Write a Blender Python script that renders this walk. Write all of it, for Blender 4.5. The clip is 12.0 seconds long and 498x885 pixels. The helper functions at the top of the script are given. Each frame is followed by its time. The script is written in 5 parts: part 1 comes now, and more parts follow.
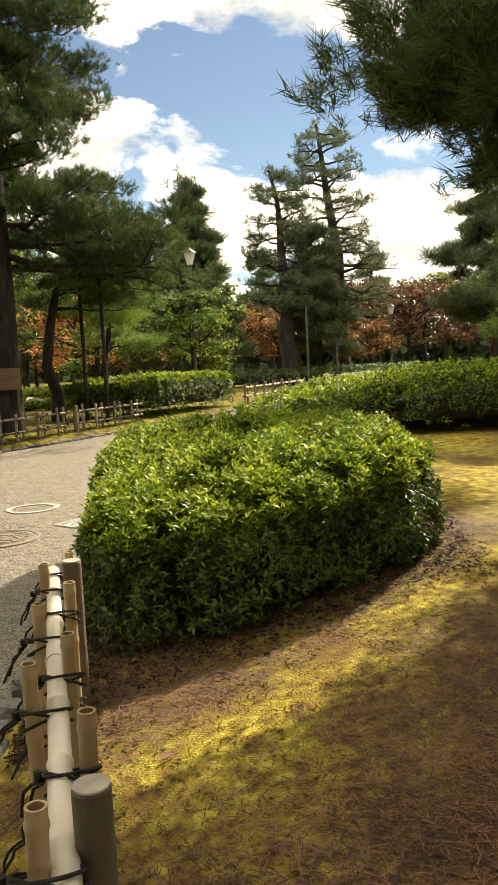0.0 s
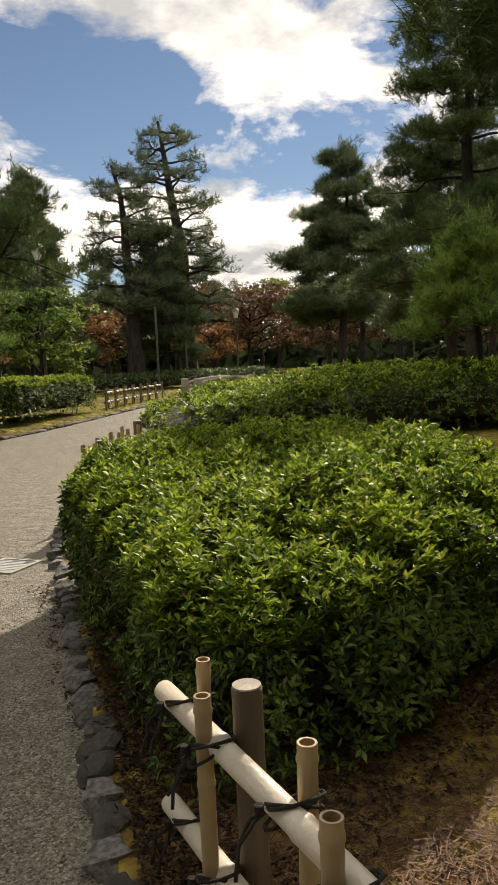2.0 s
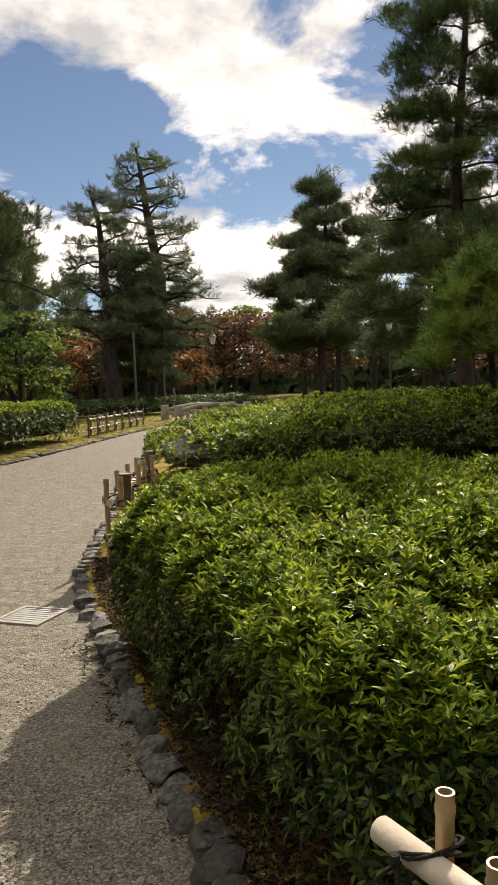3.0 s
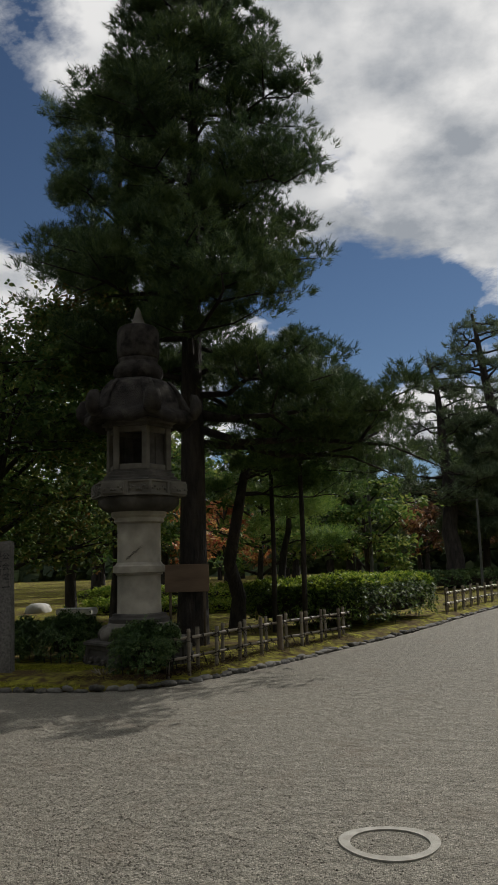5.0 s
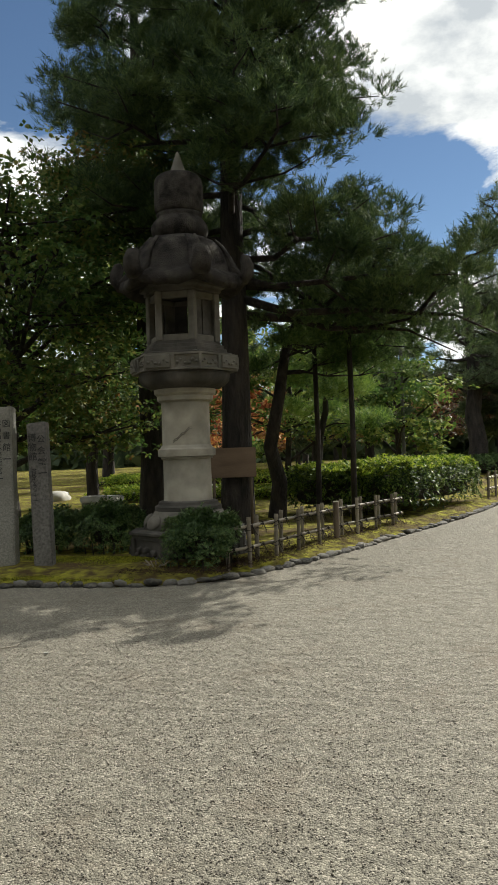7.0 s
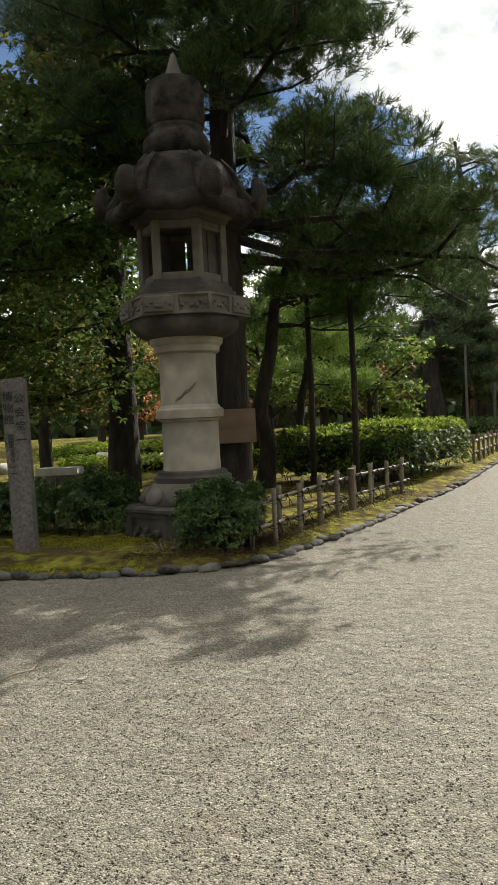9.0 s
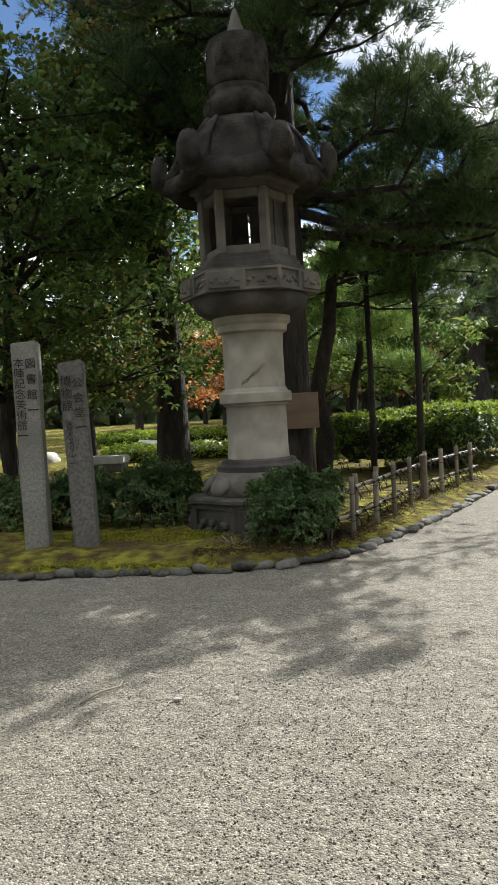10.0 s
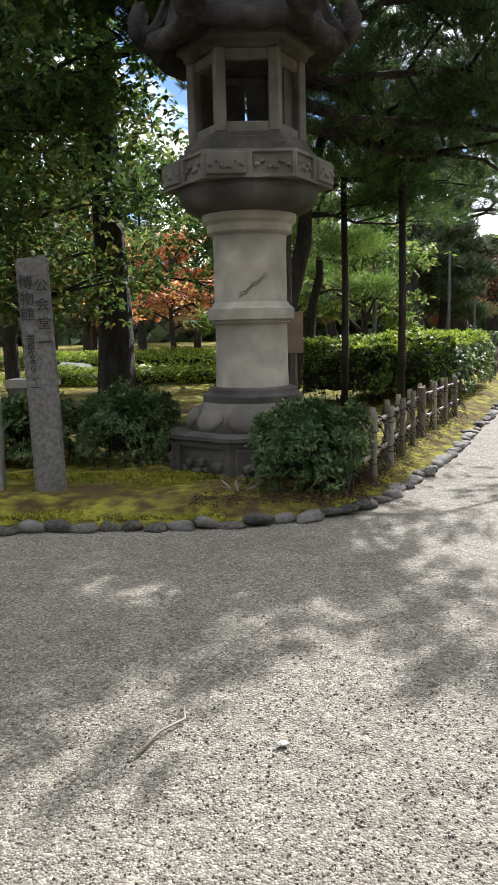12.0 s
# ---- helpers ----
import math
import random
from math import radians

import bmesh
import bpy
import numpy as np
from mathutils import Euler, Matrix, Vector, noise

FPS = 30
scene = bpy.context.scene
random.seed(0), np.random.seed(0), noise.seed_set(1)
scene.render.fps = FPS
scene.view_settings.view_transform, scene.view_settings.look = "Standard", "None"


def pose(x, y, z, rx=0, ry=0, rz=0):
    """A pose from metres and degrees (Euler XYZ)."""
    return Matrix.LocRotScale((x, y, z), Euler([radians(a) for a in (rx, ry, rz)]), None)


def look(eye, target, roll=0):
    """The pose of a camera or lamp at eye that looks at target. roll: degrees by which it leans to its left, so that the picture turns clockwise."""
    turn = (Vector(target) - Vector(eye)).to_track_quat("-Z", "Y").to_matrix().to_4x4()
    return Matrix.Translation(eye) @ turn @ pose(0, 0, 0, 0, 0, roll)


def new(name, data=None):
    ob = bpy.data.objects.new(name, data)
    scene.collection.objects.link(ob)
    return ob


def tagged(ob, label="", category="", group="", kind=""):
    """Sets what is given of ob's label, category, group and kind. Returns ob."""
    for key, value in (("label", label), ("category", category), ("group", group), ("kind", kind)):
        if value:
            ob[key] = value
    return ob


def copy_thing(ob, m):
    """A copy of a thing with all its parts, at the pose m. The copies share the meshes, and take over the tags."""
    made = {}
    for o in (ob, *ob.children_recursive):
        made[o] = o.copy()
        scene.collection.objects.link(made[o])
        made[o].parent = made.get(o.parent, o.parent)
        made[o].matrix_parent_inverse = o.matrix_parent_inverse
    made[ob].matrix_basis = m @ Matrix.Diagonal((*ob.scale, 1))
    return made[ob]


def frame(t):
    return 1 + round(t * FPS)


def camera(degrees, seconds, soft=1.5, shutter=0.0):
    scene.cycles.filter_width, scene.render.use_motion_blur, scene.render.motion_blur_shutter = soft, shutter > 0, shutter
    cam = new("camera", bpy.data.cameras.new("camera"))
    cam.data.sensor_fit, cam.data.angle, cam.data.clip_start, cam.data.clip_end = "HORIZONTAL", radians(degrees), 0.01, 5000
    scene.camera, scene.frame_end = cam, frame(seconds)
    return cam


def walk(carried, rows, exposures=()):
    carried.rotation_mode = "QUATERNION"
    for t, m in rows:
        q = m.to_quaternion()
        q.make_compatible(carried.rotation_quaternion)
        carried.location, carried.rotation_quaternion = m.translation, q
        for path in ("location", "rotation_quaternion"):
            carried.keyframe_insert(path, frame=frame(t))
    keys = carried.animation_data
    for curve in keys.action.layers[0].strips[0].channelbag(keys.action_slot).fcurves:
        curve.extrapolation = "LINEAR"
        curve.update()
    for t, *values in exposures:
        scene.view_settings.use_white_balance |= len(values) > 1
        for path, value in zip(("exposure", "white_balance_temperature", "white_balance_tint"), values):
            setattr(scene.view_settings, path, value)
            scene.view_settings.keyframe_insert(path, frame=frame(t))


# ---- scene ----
from mathutils.bvhtree import BVHTree

# camera and walk
cam = camera(35.5, 12.0)
PATH = [
    (0, (0.367, 0.136, 1.449), (0.235, 2.121, 1.241), -2.8),
    (0.5, (0.033, 0.397, 1.413), (0.059, 2.379, 1.149), -3.4),
    (1, (-0.273, 0.739, 1.44), (-0.224, 2.723, 1.192), -2.0),
    (1.5, (-0.561, 1.048, 1.461), (-0.333, 3.023, 1.24), -2.7),
    (2, (-0.803, 1.368, 1.461), (-0.492, 3.331, 1.244), -2.7),
    (2.5, (-1.062, 1.679, 1.457), (-0.654, 3.627, 1.255), -1.3),
    (3, (-1.283, 1.978, 1.49), (-0.884, 3.932, 1.337), -2.3),
    (3.5, (-1.464, 2.32, 1.516), (-1.268, 4.309, 1.452), -3.3),
    (3.7, (-1.561, 2.463, 1.507), (-1.478, 4.461, 1.505), -3.6),
    (5.3, (-2.483, 3.614, 1.565), (-2.885, 5.538, 1.933), -1.5),
    (5.5, (-2.57, 3.676, 1.538), (-2.98, 5.589, 1.949), -1.8),
    (6, (-2.971, 3.944, 1.485), (-3.427, 5.84, 1.931), -1.7),
    (6.5, (-3.156, 4.299, 1.496), (-3.591, 6.237, 1.731), -1.7),
    (7, (-3.408, 4.599, 1.5), (-3.789, 6.563, 1.52), -1.9),
    (8.8, (-4.579, 5.833, 1.406), (-4.809, 7.819, 1.348), -2.1),
    (9, (-4.672, 5.955, 1.426), (-4.877, 7.944, 1.361), -2.6),
    (9.5, (-4.897, 6.235, 1.438), (-5.145, 8.218, 1.358), -3.5),
    (10, (-5.16, 6.488, 1.418), (-5.444, 8.465, 1.323), -3.2),
    (10.5, (-5.435, 6.74, 1.433), (-5.726, 8.713, 1.284), -2.8),
    (11, (-5.709, 7.092, 1.419), (-6.093, 9.041, 1.186), -2.3),
    (11.5, (-5.958, 7.387, 1.406), (-6.175, 9.359, 1.152), -2.8),
    (12, (-6.136, 7.721, 1.369), (-6.183, 9.699, 1.079), -1.3),
]
walk(cam, [(t, look(eye, target, roll)) for t, eye, target, roll in PATH],
     [(0.0, 0.9, 8700, 8), (0.5, 0.43, 7700, 11), (1.0, 0.44, 7800, 12), (2.0, 0.14, 7600, 13), (3.0, 0.19, 7600, 15), (3.7, -0.56, 7300, 13), (5.3, -0.81, 6400, 10),
      (6.0, -0.91, 6400, 10), (6.5, -0.51, 6550, 8), (7.0, 0.19, 6700, 6), (9.0, 0.39, 6900, 8), (9.5, 0.41, 6600, 9), (10.0, 0.66, 6300, 9), (11.0, 0.91, 6200, 11), (12.0, 1.01, 6100, 14)])

# world, sun
SUN_AZ, SUN_EL = 30.0, 36.0   # degrees clockwise from +y, and above the horizon

world = bpy.data.worlds.new("world")
scene.world = world
world.use_nodes = True
wt = world.node_tree
wt.nodes.clear()


def wnode(kind, **inputs):
    n = wt.nodes.new(kind)
    for k, v in inputs.items():
        n.inputs[k].default_value = v
    return n


sky = wnode("ShaderNodeTexSky")
sky.sky_type, sky.sun_disc = "NISHITA", False
sky.sun_elevation, sky.sun_rotation = radians(SUN_EL), radians(SUN_AZ)
sky.air_density, sky.dust_density, sky.ozone_density = 0.9, 0.05, 4.0
bg_sky = wnode("ShaderNodeBackground", Strength=0.078)
wt.links.new(sky.outputs[0], bg_sky.inputs[0])
tc = wnode("ShaderNodeTexCoord")
sep = wnode("ShaderNodeSeparateXYZ")
wt.links.new(tc.outputs["Generated"], sep.inputs[0])
zc = wnode("ShaderNodeMath")
zc.operation = "MAXIMUM"
zc.inputs[1].default_value = 0.0
wt.links.new(sep.outputs[2], zc.inputs[0])
za = wnode("ShaderNodeMath")
za.operation = "ADD"
za.inputs[1].default_value = 0.30
wt.links.new(zc.outputs[0], za.inputs[0])
flat = []
for axis in (0, 1):
    d = wnode("ShaderNodeMath")
    d.operation = "DIVIDE"
    wt.links.new(sep.outputs[axis], d.inputs[0])
    wt.links.new(za.outputs[0], d.inputs[1])
    flat.append(d)
com = wnode("ShaderNodeCombineXYZ")
wt.links.new(flat[0].outputs[0], com.inputs[0])
wt.links.new(flat[1].outputs[0], com.inputs[1])
com.inputs[2].default_value = 3.7
big = wnode("ShaderNodeTexNoise", Scale=2.5, Detail=11.0, Roughness=0.60, Distortion=0.25)
wt.links.new(com.outputs[0], big.inputs["Vector"])
# two broad openings in the cloud cover, of blue sky: direction, half-widths, depth
cover = big.outputs[0]
for centre, wide, deep in (((-0.045, 0.954, 0.31), (0.125, 0.5, 0.07), 0.15), ((-0.43, 0.77, 0.465), (0.12, 0.5, 0.065), 0.18)):
    off = wnode("ShaderNodeVectorMath")
    off.operation = "SUBTRACT"
    off.inputs[1].default_value = centre
    wt.links.new(tc.outputs["Generated"], off.inputs[0])
    scl = wnode("ShaderNodeVectorMath")
    scl.operation = "DIVIDE"
    scl.inputs[1].default_value = wide
    wt.links.new(off.outputs[0], scl.inputs[0])
    far = wnode("ShaderNodeVectorMath")
    far.operation = "LENGTH"
    wt.links.new(scl.outputs[0], far.inputs[0])
    fall = wnode("ShaderNodeMapRange")
    fall.interpolation_type = "SMOOTHSTEP"
    for key, value in (("From Min", 0.35), ("From Max", 1.7), ("To Min", -deep), ("To Max", 0.03)):
        fall.inputs[key].default_value = value
    wt.links.new(far.outputs["Value"], fall.inputs["Value"])
    add = wnode("ShaderNodeMath")
    wt.links.new(cover, add.inputs[0])
    wt.links.new(fall.outputs[0], add.inputs[1])
    cover = add.outputs[0]
ramp = wnode("ShaderNodeValToRGB")
ramp.color_ramp.elements[0].position, ramp.color_ramp.elements[1].position = 0.448, 0.54
wt.links.new(cover, ramp.inputs[0])
shade = wnode("ShaderNodeTexNoise", Scale=3.4, Detail=8.0, Roughness=0.55)
wt.links.new(com.outputs[0], shade.inputs["Vector"])
tone = wnode("ShaderNodeValToRGB")
tone.color_ramp.elements[0].position, tone.color_ramp.elements[1].position = 0.385, 0.565
tone.color_ramp.elements[0].color, tone.color_ramp.elements[1].color = (0.40, 0.43, 0.47, 1), (1.0, 0.99, 0.97, 1)
wt.links.new(shade.outputs[0], tone.inputs[0])
bg_cloud = wnode("ShaderNodeBackground", Strength=1.36)
wt.links.new(tone.outputs[0], bg_cloud.inputs[0])
blend = wnode("ShaderNodeMixShader")
wt.links.new(ramp.outputs[0], blend.inputs[0])
wt.links.new(bg_sky.outputs[0], blend.inputs[1])
wt.links.new(bg_cloud.outputs[0], blend.inputs[2])
wout = wnode("ShaderNodeOutputWorld")
wt.links.new(blend.outputs[0], wout.inputs[0])

sun = new("sun", bpy.data.lights.new("sun", "SUN"))
sun.data.energy, sun.data.angle, sun.data.color = 5.0, radians(0.5), (1.0, 0.955, 0.885)
sx, sy = math.sin(radians(SUN_AZ)), math.cos(radians(SUN_AZ))
sun.matrix_world = look((40 * sx, 40 * sy, 40 * math.tan(radians(SUN_EL))), (0, 0, 0))


# ---- materials
def material(name, colours, scale=8.0, rough=0.8, bump=0.3, grain=60.0, metal=0.0, sheen=0.0, translucent=0.0,
             per_island=0.0, per_object=0.0, vector="Object", stain=None, stain_scale=1.5, spec=0.5, stretch=(1, 1, 1), bump_distance=0.01,
             mid=(0.35, 0.65)):
    """Two-scale procedural surface: a colour ramp over noise, fine relief, optional stains and per-piece variation."""
    m = bpy.data.materials.new(name)
    m.use_nodes = True
    t = m.node_tree
    bsdf = t.nodes["Principled BSDF"]

    def node(kind):
        return t.nodes.new(kind)

    co = node("ShaderNodeTexCoord")
    mp = node("ShaderNodeMapping")
    mp.inputs["Scale"].default_value = stretch
    t.links.new(co.outputs[vector], mp.inputs[0])
    n1 = node("ShaderNodeTexNoise")
    n1.inputs["Scale"].default_value, n1.inputs["Detail"].default_value = scale, 6.0
    t.links.new(mp.outputs[0], n1.inputs["Vector"])
    rp = node("ShaderNodeValToRGB")
    rp.color_ramp.elements[0].position, rp.color_ramp.elements[1].position = mid
    rp.color_ramp.elements[0].color, rp.color_ramp.elements[1].color = (*colours[0], 1), (*colours[-1], 1)
    for k, c in enumerate(colours[1:-1]):
        e = rp.color_ramp.elements.new(mid[0] + (mid[1] - mid[0]) * (k + 1) / (len(colours) - 1))
        e.color = (*c, 1)
    fac = n1.outputs[0]
    if per_island or per_object:
        src = node("ShaderNodeNewGeometry").outputs["Random Per Island"] if per_island else node("ShaderNodeObjectInfo").outputs["Random"]
        mr = node("ShaderNodeMapRange")
        w = (per_island or per_object) * 0.5
        mr.inputs["To Min"].default_value, mr.inputs["To Max"].default_value = -w, w
        t.links.new(src, mr.inputs[0])
        ad = node("ShaderNodeMath")
        t.links.new(fac, ad.inputs[0])
        t.links.new(mr.outputs[0], ad.inputs[1])
        fac = ad.outputs[0]
    t.links.new(fac, rp.inputs[0])
    colour = rp.outputs[0]
    n2 = node("ShaderNodeTexNoise")
    n2.inputs["Scale"].default_value, n2.inputs["Detail"].default_value = grain, 4.0
    t.links.new(mp.outputs[0], n2.inputs["Vector"])
    if stain:
        n3 = node("ShaderNodeTexNoise")
        n3.inputs["Scale"].default_value, n3.inputs["Detail"].default_value = stain_scale, 8.0
        t.links.new(co.outputs[vector], n3.inputs["Vector"])
        r3 = node("ShaderNodeValToRGB")
        r3.color_ramp.elements[0].position, r3.color_ramp.elements[1].position = 0.44, 0.68
        t.links.new(n3.outputs[0], r3.inputs[0])
        mx = node("ShaderNodeMix")
        mx.data_type = "RGBA"
        t.links.new(r3.outputs[0], mx.inputs[0])
        t.links.new(colour, mx.inputs[6])
        mx.inputs[7].default_value = (*stain, 1)
        colour = mx.outputs[2]
    t.links.new(colour, bsdf.inputs["Base Color"])
    bsdf.inputs["Roughness"].default_value, bsdf.inputs["Metallic"].default_value = rough, metal
    bsdf.inputs["Specular IOR Level"].default_value = spec
    if bump:
        bp = node("ShaderNodeBump")
        bp.inputs["Strength"].default_value, bp.inputs["Distance"].default_value = bump, bump_distance
        t.links.new(n2.outputs[0], bp.inputs["Height"])
        t.links.new(bp.outputs[0], bsdf.inputs["Normal"])
    if translucent:
        tr = node("ShaderNodeBsdfTranslucent")
        t.links.new(colour, tr.inputs[0])
        ms = node("ShaderNodeMixShader")
        ms.inputs[0].default_value = translucent
        t.links.new(bsdf.outputs[0], ms.inputs[1])
        t.links.new(tr.outputs[0], ms.inputs[2])
        t.links.new(ms.outputs[0], t.nodes["Material Output"].inputs[0])
    return m


def gravel_material():
    m = bpy.data.materials.new("gravel")
    m.use_nodes = True
    t = m.node_tree
    bsdf = t.nodes["Principled BSDF"]
    co = t.nodes.new("ShaderNodeTexCoord")
    vo = t.nodes.new("ShaderNodeTexVoronoi")
    vo.inputs["Scale"].default_value, vo.inputs["Randomness"].default_value = 112.0, 1.0
    t.links.new(co.outputs["Object"], vo.inputs["Vector"])
    sp = t.nodes.new("ShaderNodeSeparateColor")
    t.links.new(vo.outputs["Color"], sp.inputs[0])
    rp = t.nodes.new("ShaderNodeValToRGB")
    els = rp.color_ramp.elements
    els[0].position, els[0].color = 0.0, (0.078, 0.069, 0.056, 1)
    els[1].position, els[1].color = 1.0, (0.39, 0.355, 0.305, 1)
    for p, c in ((0.25, (0.143, 0.133, 0.107)), (0.6, (0.203, 0.19, 0.154)), (0.85, (0.281, 0.264, 0.215))):
        e = els.new(p)
        e.color = (*c, 1)
    t.links.new(sp.outputs[0], rp.inputs[0])
    # damp, worn and earthy drifts at a larger scale
    no = t.nodes.new("ShaderNodeTexNoise")
    no.inputs["Scale"].default_value, no.inputs["Detail"].default_value = 5.5, 9.0
    no.inputs["Roughness"].default_value = 0.78
    t.links.new(co.outputs["Object"], no.inputs["Vector"])
    r2 = t.nodes.new("ShaderNodeValToRGB")
    r2.color_ramp.elements[0].position, r2.color_ramp.elements[1].position = 0.36, 0.64
    r2.color_ramp.elements[0].color, r2.color_ramp.elements[1].color = (0.78, 0.755, 0.70, 1), (1.14, 1.13, 1.09, 1)
    t.links.new(no.outputs[0], r2.inputs[0])
    mx = t.nodes.new("ShaderNodeMix")
    mx.data_type, mx.blend_type = "RGBA", "MULTIPLY"
    mx.inputs[0].default_value = 1.0
    t.links.new(rp.outputs[0], mx.inputs[6])
    t.links.new(r2.outputs[0], mx.inputs[7])
    # earth showing through where feet have scuffed the stones aside
    sc = t.nodes.new("ShaderNodeTexNoise")
    sc.inputs["Scale"].default_value, sc.inputs["Detail"].default_value, sc.inputs["Roughness"].default_value = 1.3, 10.0, 0.72
    t.links.new(co.outputs["Object"], sc.inputs["Vector"])
    r3 = t.nodes.new("ShaderNodeValToRGB")
    r3.color_ramp.elements[0].position, r3.color_ramp.elements[1].position = 0.54, 0.72
    r3.color_ramp.elements[1].color = (0.55, 0.55, 0.55, 1)
    t.links.new(sc.outputs[0], r3.inputs[0])
    me = t.nodes.new("ShaderNodeMix")
    me.data_type = "RGBA"
    me.inputs[7].default_value = (0.15, 0.112, 0.075, 1)
    t.links.new(r3.outputs[0], me.inputs[0])
    t.links.new(mx.outputs[2], me.inputs[6])
    t.links.new(me.outputs[2], bsdf.inputs["Base Color"])
    bsdf.inputs["Roughness"].default_value = 0.85
    un = t.nodes.new("ShaderNodeTexNoise")
    un.inputs["Scale"].default_value, un.inputs["Detail"].default_value = 9.0, 5.0
    t.links.new(co.outputs["Object"], un.inputs["Vector"])
    b0 = t.nodes.new("ShaderNodeBump")
    b0.inputs["Strength"].default_value, b0.inputs["Distance"].default_value = 0.55, 0.06
    t.links.new(un.outputs[0], b0.inputs["Height"])
    iv = t.nodes.new("ShaderNodeMath")
    iv.operation = "SUBTRACT"
    iv.inputs[0].default_value = 1.0
    t.links.new(vo.outputs["Distance"], iv.inputs[1])
    bp = t.nodes.new("ShaderNodeBump")
    bp.inputs["Strength"].default_value, bp.inputs["Distance"].default_value = 0.65, 0.01
    t.links.new(iv.outputs[0], bp.inputs["Height"])
    t.links.new(b0.outputs[0], bp.inputs["Normal"])
    t.links.new(bp.outputs[0], bsdf.inputs["Normal"])
    return m


GRAVEL = gravel_material()
PEBBLE = material("pebble", [(0.12, 0.105, 0.088), (0.20, 0.178, 0.15), (0.35, 0.315, 0.265)], 3, 0.85, 0.2, 300, per_island=0.8)
MOSS = material("moss", [(0.10, 0.06, 0.026), (0.23, 0.165, 0.036), (0.32, 0.26, 0.05), (0.50, 0.42, 0.082)], 14.0, 0.95, 0.6, 110, stain=(0.15, 0.085, 0.035),
                stain_scale=1.6, spec=0.1, bump_distance=0.025, mid=(0.30, 0.66))
LAWN = material("lawn", [(0.085, 0.06, 0.028), (0.20, 0.18, 0.035), (0.40, 0.39, 0.05)], 7.0, 0.95, 1.0, 70, stain=(0.12, 0.082, 0.042), stain_scale=0.9, spec=0.1, bump_distance=0.04)
STONE = material("granite", [(0.30, 0.272, 0.22), (0.44, 0.405, 0.335)], 3.5, 0.85, 0.5, 160, stain=(0.17, 0.16, 0.135), stain_scale=1.6)
STONE_MID = material("grey_granite", [(0.11, 0.10, 0.085), (0.195, 0.18, 0.154)], 4, 0.9, 0.6, 120, spec=0.25, stain=(0.11, 0.105, 0.09), stain_scale=2.2)
ROOF_STONE = material("lichened_roof_granite", [(0.016, 0.014, 0.0135), (0.044, 0.039, 0.035), (0.07, 0.064, 0.055)], 6, 0.95, 1.0, 60, bump_distance=0.02, spec=0.12, stain=(0.035, 0.032, 0.03), stain_scale=2.0)
STONE_DARK = material("weathered_granite", [(0.06, 0.055, 0.049), (0.125, 0.115, 0.102)], 4, 0.92, 0.8, 90, spec=0.2, stain=(0.05, 0.047, 0.042), stain_scale=2.4)
POST_STONE = material("post_granite", [(0.21, 0.20, 0.178), (0.36, 0.342, 0.305)], 45, 0.85, 0.7, 220, stain=(0.20, 0.19, 0.165), stain_scale=2.0)
EDGE_STONE = material("broken_edge_stone", [(0.05, 0.048, 0.045), (0.12, 0.115, 0.108), (0.25, 0.242, 0.228)], 7, 0.7, 0.9, 40, per_object=0.7, stain=(0.10, 0.085, 0.06), stain_scale=5)
DARK_POST_STONE = material("dark_post_granite", [(0.11, 0.103, 0.095), (0.225, 0.212, 0.195)], 30, 0.85, 0.7, 200, stain=(0.11, 0.10, 0.09), stain_scale=1.4)
KERB_STONE = material("kerb_stone", [(0.055, 0.051, 0.046), (0.11, 0.104, 0.095), (0.20, 0.19, 0.172)], 9, 0.8, 1.0, 45, per_object=0.7, stain=(0.13, 0.12, 0.09), stain_scale=4)
BAMBOO = material("bamboo", [(0.32, 0.22, 0.11), (0.46, 0.335, 0.18)], 5, 0.42, 0.25, 60, stain=(0.24, 0.18, 0.11), stain_scale=3, stretch=(1, 1, 0.25), per_object=0.25)
BAMBOO_PALE = material("pale_bamboo", [(0.54, 0.485, 0.385), (0.68, 0.62, 0.51)], 6, 0.38, 0.2, 70, stain=(0.55, 0.48, 0.38), stain_scale=5)
WOOD_POST = material("wooden_post", [(0.07, 0.05, 0.034), (0.16, 0.12, 0.08)], 9, 0.75, 0.5, 90, stretch=(1, 1, 0.12))
CUT_WOOD = material("cut_wood", [(0.28, 0.245, 0.20), (0.42, 0.375, 0.31)], 14, 0.8, 0.3, 90)
WEATHERED = material("weathered_bamboo", [(0.15, 0.125, 0.092), (0.27, 0.235, 0.18)], 7, 0.6, 0.35, 60, stretch=(1, 1, 0.2), per_object=0.4)
ROPE = material("palm_rope", [(0.010, 0.008, 0.007), (0.03, 0.024, 0.02)], 60, 0.95, 0.8, 250)
BARK = material("pine_bark", [(0.012, 0.010, 0.009), (0.026, 0.021, 0.018), (0.046, 0.037, 0.031)], 7, 0.95, 1.0, 26, stretch=(1, 1, 0.3), bump_distance=0.05)
NEEDLE = material("pine_needles", [(0.026, 0.054, 0.021), (0.056, 0.098, 0.033), (0.115, 0.165, 0.05)], 0.9, 0.6, 0, 10, translucent=0.22, per_island=0.45, spec=0.3)
NEEDLE_FRESH = material("fresh_pine_needles", [(0.08, 0.16, 0.035), (0.17, 0.28, 0.05), (0.28, 0.38, 0.08)], 0.9, 0.55, 0, 10, translucent=0.3, per_island=0.45)
# lighter copy of the pine needles, with the sun on the pads put into the colour
NEEDLE_MID = material("sunlit_pine_needles", [(0.04, 0.085, 0.026), (0.085, 0.15, 0.04), (0.15, 0.23, 0.06)], 0.9, 0.6, 0, 10, translucent=0.3, per_island=0.45, spec=0.3)
